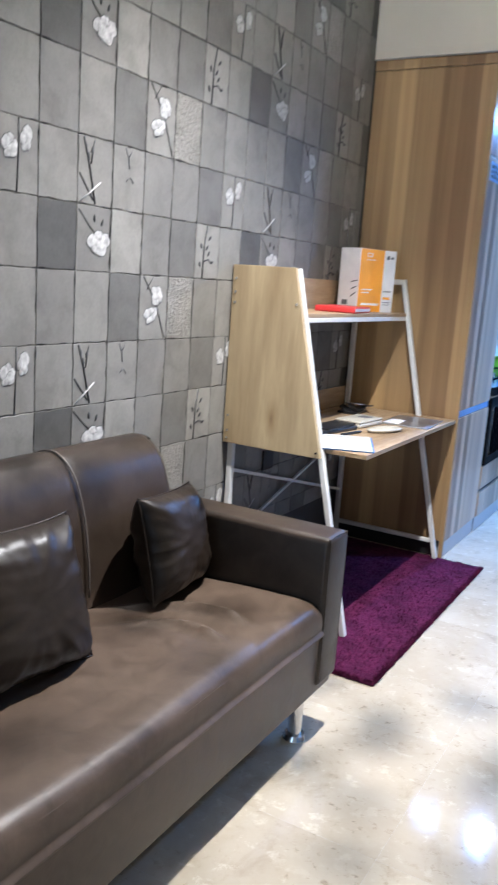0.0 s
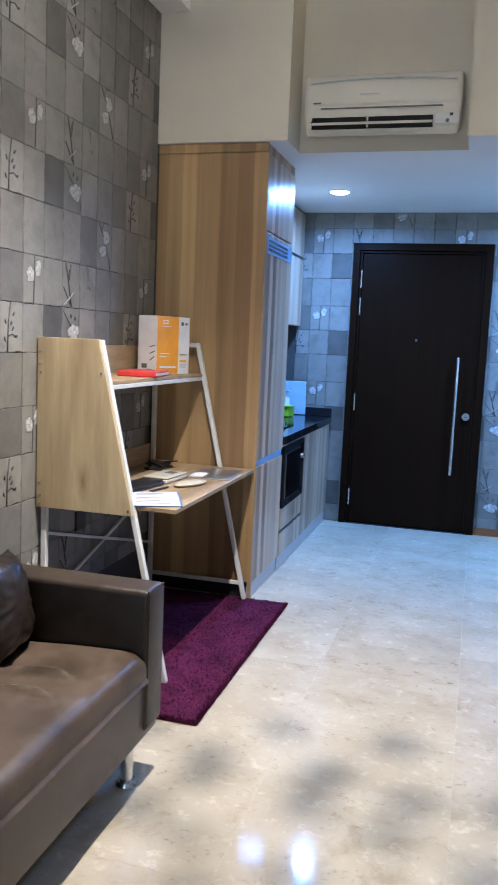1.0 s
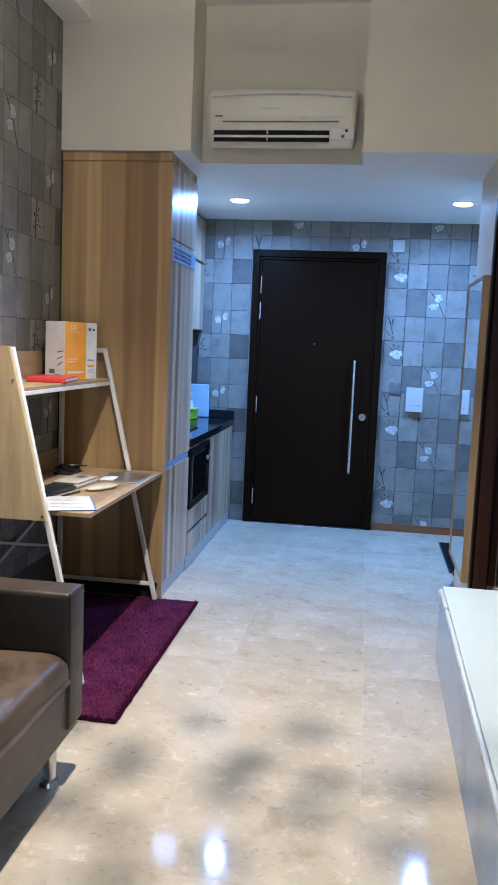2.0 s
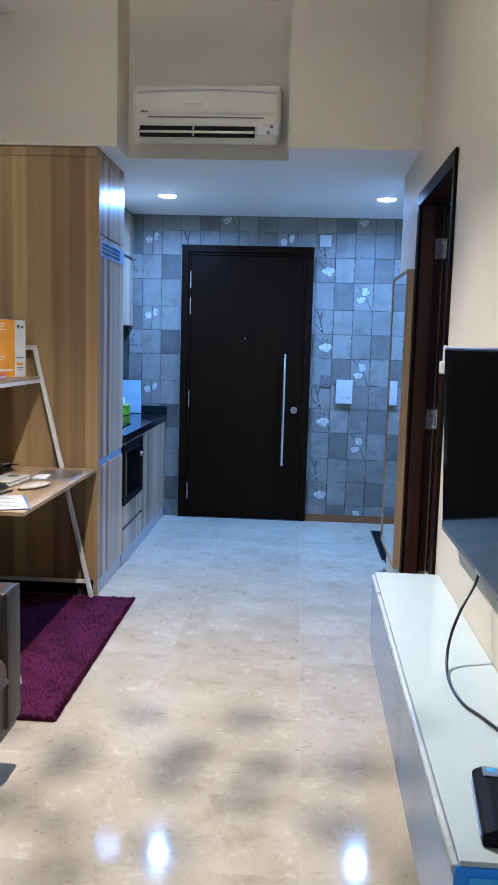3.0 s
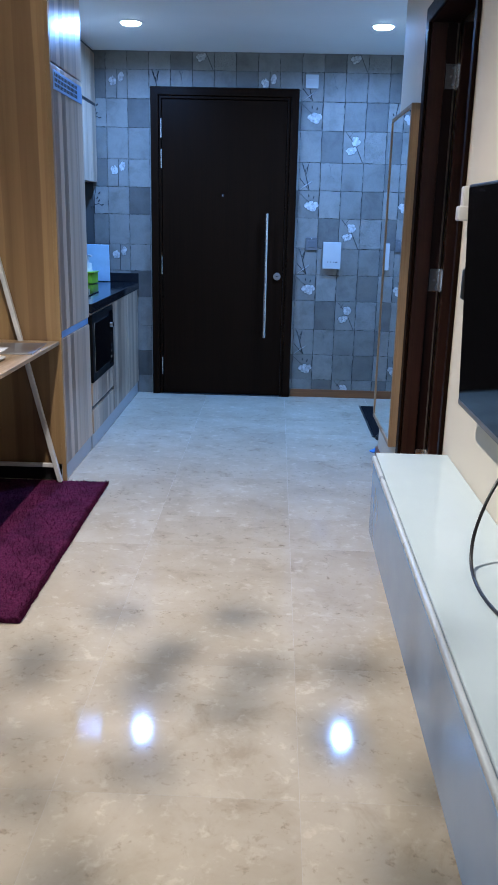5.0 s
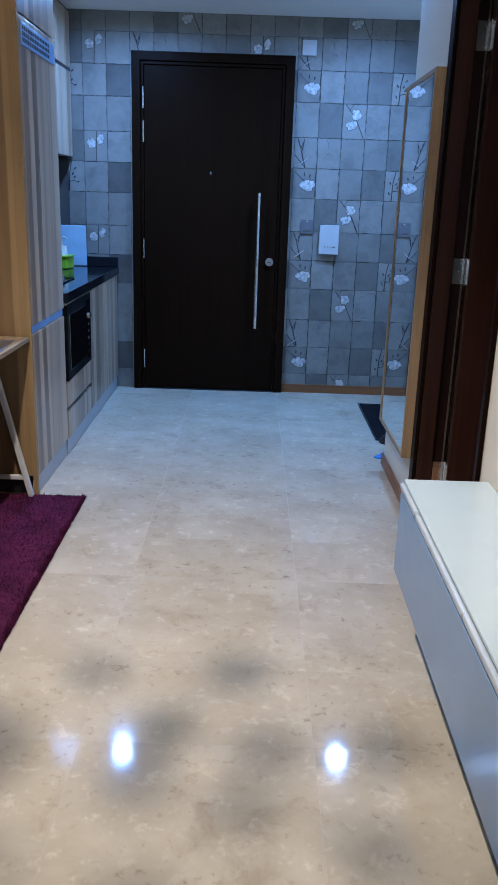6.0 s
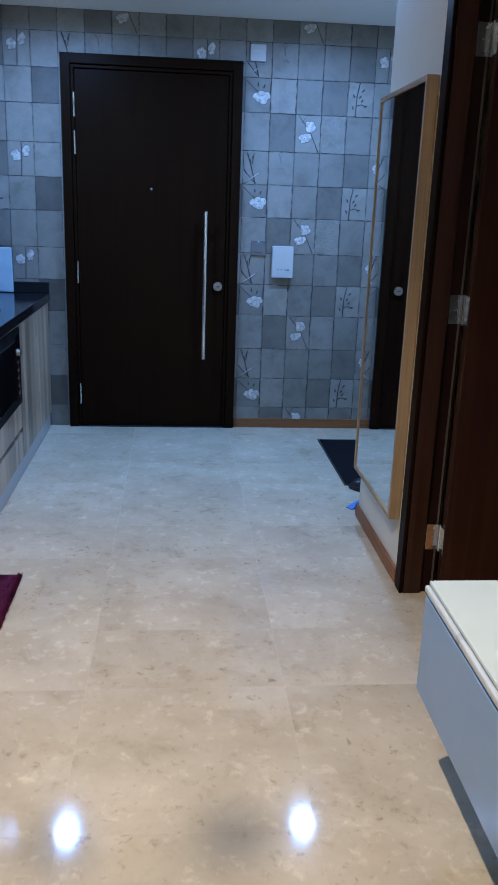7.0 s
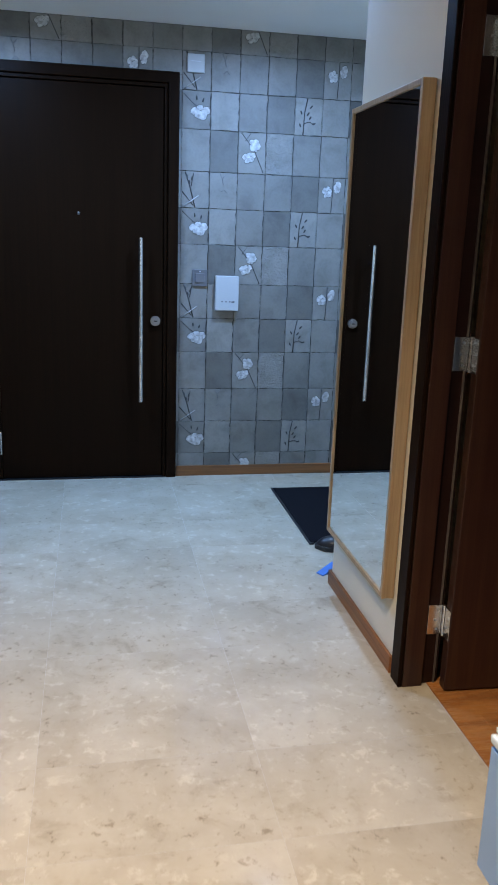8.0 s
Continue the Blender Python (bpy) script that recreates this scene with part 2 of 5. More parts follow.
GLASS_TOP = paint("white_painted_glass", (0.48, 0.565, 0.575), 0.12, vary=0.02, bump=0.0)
# blue-grey, for the console's carcass and drop front
GLOSS_BLUE_GREY = paint("gloss_blue_grey_lacquer", (0.17, 0.30, 0.50), 0.14, vary=0.03, bump=0.0)
EDGE = paint("pearl_edge", (0.44, 0.48, 0.49), 0.3)
BLUE_PANEL = paint("blue_laminate", (0.05, 0.46, 1.0), 0.35, vary=0.04)
BLUE_DEEP = paint("deep_blue_laminate", (0.016, 0.32, 1.0), 0.35, vary=0.04)
BLUE_RUBBER = paint("blue_rubber", (0.012, 0.14, 0.44), 0.5)
LIME = paint("lime_plastic", (0.26, 0.50, 0.03), 0.35)
PALE_BLUE = paint("pale_blue_board", (0.35, 0.52, 0.66), 0.4)
ORANGE = paint("orange_card", (0.85, 0.35, 0.012), 0.45)
CARD = paint("white_card", (0.74, 0.73, 0.72), 0.45)
RED = paint("red_cover", (0.50, 0.030, 0.030), 0.4)
PAPER = paint("white_paper", (0.48, 0.48, 0.49), 0.7)
INK = paint("grey_ink", (0.12, 0.12, 0.13), 0.7)
DARK_MAT = paint("black_mat_pile", (0.008, 0.008, 0.010), 0.95, vary=0.4, scale=60, bump=0.8)
DARK_MAT.node_tree.nodes["Principled BSDF"].inputs["Specular IOR Level"].default_value = 0.05
CLEAR = material("clear_glass")[0]
CLEAR.node_tree.nodes["Principled BSDF"].inputs["Transmission Weight"].default_value = 1.0
CLEAR.node_tree.nodes["Principled BSDF"].inputs["Roughness"].default_value = 0.02
INTERCOM_GREY = paint("pale_grey_plastic", (0.40, 0.41, 0.41), 0.4, vary=0.03)
MIRROR_GLASS = paint("mirror_silver", (0.86, 0.88, 0.88), 0.015, 1.0, vary=0.01, bump=0.0)
LAMP_FACE = glow("downlight_face", (0.55, 0.78, 1.0), 85.0)
THREAD = paint("grey_brown_piping", (0.10, 0.08, 0.068), 0.5)


# ---- building helpers ----
def empty(name, at, label, category, group="", kind=""):
    ob = new(name)
    ob.location = at
    ob.empty_display_size = 0.05
    return tagged(ob, label, category, group, kind)


def part(name, bm, mat, parent=None, label="", smooth=False, auto=False):
    """Links a bmesh, in world metres, as one mesh object under a thing or part."""
    me = bpy.data.meshes.new(name)
    bm.normal_update()
    bm.to_mesh(me)
    bm.free()
    for m in (mat if isinstance(mat, (list, tuple)) else [mat]):
        me.materials.append(m)
    if smooth:
        me.polygons.foreach_set("use_smooth", [True] * len(me.polygons))
        if auto:
            me.set_sharp_from_angle(angle=radians(40))
    ob = new(name, me)
    if parent:
        ob.parent = parent
        ob.matrix_parent_inverse = Matrix.Translation(-parent.location)
    if label:
        ob["label"] = label
    return ob


def box(x0, x1, y0, y1, z0, z1, bevel=0.0, segments=2, bm=None):
    own = bmesh.new()
    r = bmesh.ops.create_cube(own, size=1.0)
    bmesh.ops.scale(own, vec=(x1 - x0, y1 - y0, z1 - z0), verts=r["verts"])
    bmesh.ops.translate(own, vec=((x0 + x1) / 2, (y0 + y1) / 2, (z0 + z1) / 2), verts=r["verts"])
    if bevel:
        bmesh.ops.bevel(own, geom=own.edges[:], offset=bevel, segments=segments, profile=0.5, affect="EDGES")
    return merged(bm, own)


def merged(bm, own):
    if bm is None:
        return own
    me = bpy.data.meshes.new("join")
    own.to_mesh(me)
    own.free()
    bm.from_mesh(me)
    bpy.data.meshes.remove(me)
    return bm


def turned(bm, m):
    bmesh.ops.transform(bm, matrix=m, verts=bm.verts[:])
    return bm


def rod(a, b, r, n=12, r2=None, bm=None):
    own = bmesh.new()
    a, b = Vector(a), Vector(b)
    bmesh.ops.create_cone(own, cap_ends=True, segments=n, radius1=r, radius2=r if r2 is None else r2, depth=(b - a).length)
    q = (b - a).to_track_quat("Z", "Y").to_matrix().to_4x4()
    turned(own, Matrix.Translation((a + b) / 2) @ q)
    return merged(bm, own)


def bar(a, b, w, d, bm=None):
    """A square-section bar between two points of one y-z or x-z plane, w along y, d across."""
    own = bmesh.new()
    a, b = Vector(a), Vector(b)
    bmesh.ops.create_cube(own, size=1.0)
    bmesh.ops.scale(own, vec=(d, w, (b - a).length), verts=own.verts[:])
    bmesh.ops.bevel(own, geom=own.edges[:], offset=min(w, d) * 0.15, segments=2, profile=0.5, affect="EDGES")
    z = (b - a).normalized()
    y = Vector((0, 1, 0)) if abs(z.y) < 0.9 else Vector((1, 0, 0))
    x = y.cross(z).normalized()
    y = z.cross(x)
    turned(own, Matrix.Translation((a + b) / 2) @ Matrix((x, y, z)).transposed().to_4x4())
    return merged(bm, own)


def tube(points, r, n=8, bm=None):
    own = bmesh.new()
    pts = [Vector(p) for p in points]
    rings, up = [], Vector((0, 0, 1))
    for i, p in enumerate(pts):
        d = (pts[min(i + 1, len(pts) - 1)] - pts[max(i - 1, 0)]).normalized()
        side = d.cross(up if abs(d.z) < 0.95 else Vector((1, 0, 0))).normalized()
        top = side.cross(d)
        rings.append([own.verts.new(p + r * (math.cos(2 * math.pi * k / n) * side + math.sin(2 * math.pi * k / n) * top)) for k in range(n)])
    for a, b in zip(rings, rings[1:]):
        for k in range(n):
            own.faces.new((a[k], a[(k + 1) % n], b[(k + 1) % n], b[k]))
    own.faces.new(rings[0][::-1])
    own.faces.new(rings[-1])
    bmesh.ops.recalc_face_normals(own, faces=own.faces[:])
    return merged(bm, own)


def smooth_line(points, steps=8):
    """Catmull-Rom through the points."""
    p = [Vector(q) for q in points]
    p = [p[0] * 2 - p[1]] + p + [p[-1] * 2 - p[-2]]
    out = []
    for i in range(1, len(p) - 2):
        for s in range(steps):
            t = s / steps
            out.append(0.5 * (2 * p[i] + (p[i + 1] - p[i - 1]) * t + (2 * p[i - 1] - 5 * p[i] + 4 * p[i + 1] - p[i + 2]) * t * t + (3 * p[i] - p[i - 1] - 3 * p[i + 1] + p[i + 2]) * t ** 3))
    return out + [p[-2]]


def prism(outline, axis, lo, hi, bevel=0.0, bm=None):
    """A flat outline pushed along an axis: for y the outline is (x, z), for z (x, y), for x (y, z)."""
    own = bmesh.new()
    def at(u, v, w):
        return {"x": (w, u, v), "y": (u, w, v), "z": (u, v, w)}[axis]
    a = [own.verts.new(at(u, v, lo)) for u, v in outline]
    b = [own.verts.new(at(u, v, hi)) for u, v in outline]
    own.faces.new(a)
    own.faces.new(b)
    for i in range(len(a)):
        j = (i + 1) % len(a)
        own.faces.new((a[i], a[j], b[j], b[i]))
    bmesh.ops.recalc_face_normals(own, faces=own.faces[:])
    if bevel:
        bmesh.ops.bevel(own, geom=own.edges[:], offset=bevel, segments=2, profile=0.5, affect="EDGES")
    return merged(bm, own)


# ---- the setting ----
XL, XR, YB, YN, ZS, ZC = -1.64, 0.615, 6.18, YNEAR, 2.41, 3.23
YF = 3.955           # face of the bulkhead over the kitchen and hall
YE = 4.60           # end of the wall with the mirror; the entrance recess lies behind it
XE = 1.55           # far side of the recess

floor = tagged(part("floor", box(XL - 0.1, XE + 0.1, YN - 0.1, YB + 0.12, -0.12, -0.0002), GROUT), "polished beige marble floor in large rectangular tiles", "floor", kind="structure")
wall_left = tagged(part("wall_left", box(XL - 0.12, XL - 0.004, YN, YB + 0.12, 0, ZC), JOINT), "wall covered in grey tile-look paper with white blossoms", "wall", kind="structure")
back = box(XL - 0.004, -0.905, YB + 0.004, YB + 0.12, 0, ZS)
box(0.105, XE, YB + 0.004, YB + 0.12, 0, ZS, bm=back)
box(-0.905, 0.105, YB + 0.004, YB + 0.12, 2.165, ZS, bm=back)
wall_back = tagged(part("wall_back", back, JOINT), "entrance wall in grey tile-look paper with white blossoms", "wall", kind="structure")
# right wall, with the bedroom door's opening
DY0, DY1, DH = 2.925, 3.835, 2.13
right = box(XR, XR + 0.12, YN, DY0, 0, ZC)
box(XR, XR + 0.12, DY0, DY1, DH, ZC, bm=right)
box(XR, XR + 0.12, DY1, YE, 0, ZC, bm=right)
tagged(part("wall_right", right, CREAM), "plain cream painted wall behind the television", "wall", kind="structure")
# unseen near wall; its window is added to carry the rear fill
near = box(XL, -1.4, YN - 0.12, YN, 0, ZC)
box(0.4, XR, YN - 0.12, YN, 0, ZC, bm=near)
box(-1.4, 0.4, YN - 0.12, YN, 0, 0.25, bm=near)
box(-1.4, 0.4, YN - 0.12, YN, 2.35, ZC, bm=near)
win = tagged(new("window_1"), "unseen window in a dark metal frame, added for the rear fill", "window", kind="structure")
for x0, x1, z0, z1 in ((-1.4, -1.35, 0.25, 2.35), (0.35, 0.4, 0.25, 2.35), (-0.525, -0.475, 0.3, 2.3), (-1.35, 0.35, 0.25, 0.3), (-1.35, 0.35, 2.3, 2.35)):
    part("window_frame", box(x0, x1, YN - 0.09, YN - 0.03, z0, z1, 0.003), BLACK, win)
for x0, x1 in ((-1.35, -0.525), (-0.475, 0.35)):
    pane = part("pane", box(x0, x1, YN - 0.064, YN - 0.058, 0.3, 2.3), CLEAR, win)
    pane.visible_shadow = False
tagged(part("wall_near", near, CREAM), "plain cream painted wall", "wall", kind="structure")
tagged(part("wall_recess", box(XE, XE + 0.12, YE - 0.1, YB, 0, ZS), CREAM), "plain cream wall of the entrance recess", "wall", kind="structure")
tagged(part("wall_recess_side", box(XR + 0.124, XE, YE - 0.1, YE, 0, ZS), CREAM), "plain cream wall of the entrance recess", "wall", kind="structure")
tagged(part("ceiling", box(XL, XR + 0.12, YN, YF + 0.32, ZC, ZC + 0.1), CEIL), "high white painted ceiling", "ceiling", kind="structure")
tagged(part("ceiling_pelmet", box(XL, XL + 0.16, YN, YF - 0.004, 3.055, ZC - 0.001, 0.002), CEIL), "narrow white boxed pelmet along the papered wall", "pelmet", kind="structure")
# bulkhead with the niche for the air conditioner
NX0, NX1, NY = -0.942, -0.056, 4.235
plan = [(XL, YF), (NX0, YF), (NX0, NY), (NX1, NY), (NX1, YF), (XR, YF), (XR, YE), (XE, YE), (XE, YB), (XL, YB)]
tagged(part("ceiling_soffit", prism(plan, "z", ZS, ZS + 0.012), CEIL), "lowered white ceiling over hall and kitchen", "ceiling", kind="structure")
plan = [(XL, YF - 0.003), (NX0 + 0.003, YF - 0.003), (NX0 + 0.003, NY - 0.003), (NX1 - 0.003, NY - 0.003), (NX1 - 0.003, YF - 0.003), (XR, YF - 0.003), (XR, NY + 0.1), (XL, NY + 0.1)]
tagged(part("wall_bulkhead", prism(plan, "z", ZS + 0.001, ZC), CREAM), "cream bulkhead with a niche over the hall", "wall", kind="structure")

# skirtings
tagged(part("baseboard_back", box(0.13, XE, YB - 0.012, YB + 0.003, 0, 0.06, 0.003), SKIRT), "brown wooden skirting board", "skirting", kind="structure")
sk = box(XR - 0.013, XR - 0.001, DY1 + 0.06, YE + 0.012, 0, 0.06, 0.003)
box(XR - 0.013, XR + 0.2, YE + 0.001, YE + 0.013, 0, 0.06, 0.003, bm=sk)
tagged(part("baseboard_mirror_wall", sk, SKIRT), "brown wooden skirting board", "skirting", kind="structure")
tagged(part("baseboard_tv_wall", box(XR - 0.013, XR - 0.001, YN, DY0 - 0.06, 0, 0.075, 0.003), SKIRT), "brown wooden skirting board", "skirting", kind="structure")

# bedroom seen through the open door
tagged(part("floor_bedroom", box(XR + 0.088, 3.4, 1.6, YE - 0.12, -0.1, 0.0002), SKIRT), "bedroom floor of glossy orange-brown parquet", "floor", kind="structure")
bed = box(3.4, 3.5, 1.6, YE - 0.12, 0, 2.6)
box(XR + 0.12, 3.4, 1.5, 1.6, 0, 2.6, bm=bed)
box(XR + 0.13, 3.4, YE - 0.22, YE - 0.104, 0, 2.6, bm=bed)
tagged(part("wall_bedroom", bed, CREAM), "plain bedroom walls", "wall", kind="structure")
tagged(part("ceiling_bedroom", box(XR + 0.12, 3.5, 1.5, YE - 0.1, 2.6, 2.7), CEIL), "plain bedroom ceiling", "ceiling", kind="structure")


# ---- entrance door ----
def entrance_door():
    d = empty("door_1", (-0.4, YB, 0), "closed dark wenge entrance door with a long steel pull", "door", kind="structure")
    x0, x1, zt = -0.915, 0.125, 2.18
    part("door_frame", prism([(x0, 0), (x0 + 0.055, 0), (x0 + 0.055, zt - 0.055), (x1 - 0.055, zt - 0.055), (x1 - 0.055, 0), (x1, 0), (x1, zt), (x0, zt)], "y", YB - 0.035, YB + 0.10, 0.004), WENGE, d)
    part("door_stop", prism([(x0 + 0.056, 0), (x0 + 0.075, 0), (x0 + 0.075, zt - 0.075), (x1 - 0.075, zt - 0.075), (x1 - 0.075, 0), (x1 - 0.056, 0), (x1 - 0.056, zt - 0.056), (x0 + 0.056, zt - 0.056)], "y", YB - 0.018, YB + 0.06, 0.003), WENGE, d)
    leaf = part("door_leaf", box(x0 + 0.077, x1 - 0.077, YB - 0.004, YB + 0.045, 0.006, zt - 0.077, 0.003), WENGE, d)
    h = part("pull_handle", rod((-0.078, YB - 0.07, 0.455), (-0.078, YB - 0.07, 1.345), 0.0125, 20), CHROME, leaf, "long brushed steel pull bar", True, True)
    for z in (0.56, 1.24):
        part("handle_post", rod((-0.078, YB - 0.07, z), (-0.078, YB - 0.003, z), 0.011, 14), CHROME, leaf, "", True, True)
    part("lock", rod((0.006, YB - 0.022, 0.90), (0.006, YB - 0.003, 0.90), 0.027, 28, bm=rod((0.006, YB - 0.030, 0.90), (0.006, YB - 0.02, 0.90), 0.018, 24)), LOCK_STEEL, leaf, "round steel cylinder lock", True, True)
    part("keyhole", box(-0.003, 0.015, YB - 0.0312, YB - 0.029, 0.897, 0.903, 0.001), BLACK, leaf)
    part("peephole", rod((-0.40, YB - 0.010, 1.455), (-0.40, YB - 0.003, 1.465), 0.0065, 16), LOCK_STEEL, leaf, "small steel peephole", True, True)
    for z in (0.215, 0.965, 1.705, 1.91):
        part("hinge", rod((x0 + 0.072, YB - 0.022, z - 0.065), (x0 + 0.072, YB - 0.022, z + 0.065), 0.006, 10), CHROME, d, "steel hinge pin", True, True)
    part("threshold", box(x0 + 0.05, x1 - 0.05, YB - 0.03, YB + 0.10, 0.0, 0.004), BLACK, d)


entrance_door()


def bedroom_door():
    d = empty("door_2", (XR, 3.4, 0), "open dark mahogany bedroom door in a black-brown frame", "door", kind="structure")
    y0, y1 = DY0 - 0.022, DY1 + 0.04
    xf, xb = XR - 0.015, XR + 0.122
    o = [(DY0 + 0.012, 0.0), (y0, 0.0), (y0, DH + 0.05), (y1, DH + 0.05), (y1, 0.0), (DY1 - 0.028, 0.0), (DY1 - 0.028, DH - 0.015), (DY0 + 0.012, DH - 0.015)]
    part("door_casing", prism(o, "x", xf, XR - 0.001, 0.004), WENGE, d)
    o = [(DY0 + 0.012, 0.0), (DY0 + 0.001, 0.0), (DY0 + 0.001, DH - 0.001), (DY1 - 0.001, DH - 0.001), (DY1 - 0.001, 0.0), (DY1 - 0.012, 0.0), (DY1 - 0.012, DH - 0.012), (DY0 + 0.012, DH - 0.012)]
    part("door_lining", prism(o, "x", XR - 0.001, xb, 0.0), LINING, d)
    part("door_stop", box(XR + 0.001, XR + 0.066, DY1 - 0.0275, DY1 - 0.0125, 0.0, DH - 0.013, 0.002), MAHOGANY, d, "reddish brown stop moulding")
    part("door_seal", box(XR + 0.108, XR + 0.114, DY1 - 0.0165, DY1 - 0.0122, 0.0, DH - 0.013), THREAD, d, "thin brown sealing strip")
    hx = XR + 0.122
    leaf = part("door_leaf", turned(box(0.0, 0.82, -0.04, 0.0, 0.008, DH - 0.02, 0.003), pose(hx, DY1 - 0.035, 0, 0, 0, -2)), MAHOGANY, d)
    for z in (0.225, 1.066, 1.91):
        hb = box(hx - 0.05, hx - 0.004, DY1 - 0.017, DY1 - 0.0125, z - 0.05, z + 0.05, 0.001)
        ho = part("hinge", hb, CHROME, d, "steel butt hinge with screws")
        part("hinge_pin", rod((hx, DY1 - 0.024, z - 0.052), (hx, DY1 - 0.024, z + 0.052), 0.006, 12), CHROME, ho, "", True, True)
        part("hinge_leaf", box(hx - 0.003, hx - 0.0005, DY1 - 0.070, DY1 - 0.036, z - 0.05, z + 0.05, 0.001), CHROME, ho)
        for s in (-0.033, 0.0, 0.033):
            part("screw", rod((hx - 0.028 + (0.008 if s else 0), DY1 - 0.0185, z + s), (hx - 0.028 + (0.008 if s else 0), DY1 - 0.0165, z + s), 0.004, 10), SATIN, ho)


bedroom_door()


# ---- kitchen ----
KX, KL = -1.034, -1.028      # fronts of the tall and of the low units
GAP = 0.004


def tall_unit():
    y0, y1 = 3.975, 4.586
    t = empty("tall_cabinet", (-1.35, 4.25, 0), "tall brown striped laminate cabinet housing a built-in fridge", "cabinet")
    part("side_panel", box(XL + 0.003, KX - 0.021, y0, y0 + 0.02, 0.095, ZS - 0.05, 0.001), LAMINATE, t, "brown striped laminate side")
    part("carcass", box(XL + 0.003, KX - 0.024, y0 + 0.021, y1 - 0.003, 0.09, ZS - 0.05), LAMINATE, t)
    part("cornice", box(XL + 0.003, KX - 0.005, y0 - 0.006, y1, ZS - 0.048, ZS - 0.003, 0.002), LAMINATE, t)
    part("plinth", box(KX - 0.03, KX - 0.010, y0 + 0.02, y1 - 0.002, 0.0, 0.088), PLINTH, t, "satin metal plinth")
    part("side_plinth", box(XL + 0.01, KX - 0.052, y0 + 0.04, y0 + 0.055, 0.0, 0.088), BLACK, t, "black recessed plinth")
    part("edge_strip", box(KX - 0.021, KX - 0.001, y0, y0 + 0.018, 0.0, ZS - 0.05, 0.001), LAMINATE, t)
    part("upper_door", box(KX - 0.02, KX, y0 + 0.02, y1 - 0.003, 1.975, ZS - 0.052, 0.0015), FRONT, t, "grey-brown striped laminate door")
    mid = part("fridge_door", box(KX - 0.02, KX, y0 + 0.02, y1 - 0.003, 0.765, 1.966, 0.0015), FRONT, t, "grey-brown striped laminate door")
    part("handle_profile", box(KX - 0.028, KX - 0.006, y0 + 0.004, y1 - 0.003, 0.728, 0.763, 0.003), PALE_METAL, t, "satin aluminium grip profile")
    part("lower_door", box(KX - 0.02, KX, y0 + 0.02, y1 - 0.003, 0.09, 0.726, 0.0015), FRONT, t, "grey-brown striped laminate door")
    g = part("vent_grille", box(KX - 0.001, KX + 0.004, y0 + 0.04, y1 - 0.03, 1.862, 1.945, 0.001), PALE_METAL, mid, "slotted satin metal vent")
    for r in range(3):
        for i in range(16):
            y = y0 + 0.055 + i * 0.0272
            z = 1.874 + r * 0.022
            part("vent_slot", box(KX + 0.0035, KX + 0.0048, y, y + 0.016, z, z + 0.015), BLACK, g)


tall_unit()


def low_units():
    cuts = [4.590, 5.205, 5.72, 6.165]
    for i, (a, b) in enumerate(zip(cuts, cuts[1:])):
        u = empty("base_cabinet", (-1.35, (a + b) / 2, 0), ["base cabinet with a built-in microwave over a laminate drawer", "grey-brown striped laminate base cabinet", "grey-brown striped laminate base cabinet"][i], "cabinet", "base cabinets under the counter")
        part("carcass", box(XL + 0.003, KL - 0.024, a + 0.002, b - 0.002, 0.09, 0.782), FRONT, u)
        part("plinth", box(XL + 0.01, KL - 0.010, a + 0.001, b - 0.001, 0, 0.088), PLINTH, u, "satin metal plinth")
        if i == 0:
            part("drawer_front", box(KL - 0.02, KL, a + GAP, b - GAP, 0.09, 0.228, 0.0015), FRONT, u)
            part("finger_gap", box(KL - 0.023, KL - 0.012, a + GAP, b - GAP, 0.231, 0.250), BLACK, u)
            part("filler", box(KL - 0.02, KL, a + GAP, b - GAP, 0.253, 0.382, 0.0015), FRONT, u)
            part("top_rail", box(KL - 0.02, KL, a + GAP, b - GAP, 0.774, 0.782, 0.0015), FRONT, u)
        else:
            part("cabinet_door", box(KL - 0.02, KL, a + 0.003, b - 0.003, 0.09, 0.782, 0.0015), FRONT, u)
    m = empty("microwave", (-1.3, 4.83, 0.39), "black built-in microwave oven with a steel control strip", "microwave")
    y0, y1, z0, z1 = 4.604, 5.193, 0.388, 0.772
    part("body", box(KL - 0.023, KL + 0.006, y0, y1, z0, z1, 0.003), HOOD_BLACK, m)
    part("trim_frame", prism([(y0 + 0.04, z0 + 0.05), (y1 - 0.14, z0 + 0.05), (y1 - 0.14, z1 - 0.05), (y0 + 0.04, z1 - 0.05)], "x", KL + 0.0062, KL + 0.0095, 0.001), CHROME, m, "thin steel trim round the window")
    part("window", box(KL + 0.007, KL + 0.0115, y0 + 0.0432, y1 - 0.1432, z0 + 0.0532, z1 - 0.0532, 0.001), GLOSS_BLACK, m)
    part("control_panel", box(KL + 0.006, KL + 0.009, y1 - 0.125, y1 - 0.02, z0 + 0.03, z1 - 0.03, 0.001), GLOSS_BLACK, m)
    part("knob", rod((KL + 0.008, y1 - 0.07, 0.655), (KL + 0.022, y1 - 0.07, 0.655), 0.016, 20), CHROME, m, "steel dial", True, True)
    for k in range(5):
        part("button", box(KL + 0.008, KL + 0.0105, y1 - 0.090, y1 - 0.055, 0.60 - k * 0.038, 0.614 - k * 0.038, 0.001), CHROME, m)


low_units()


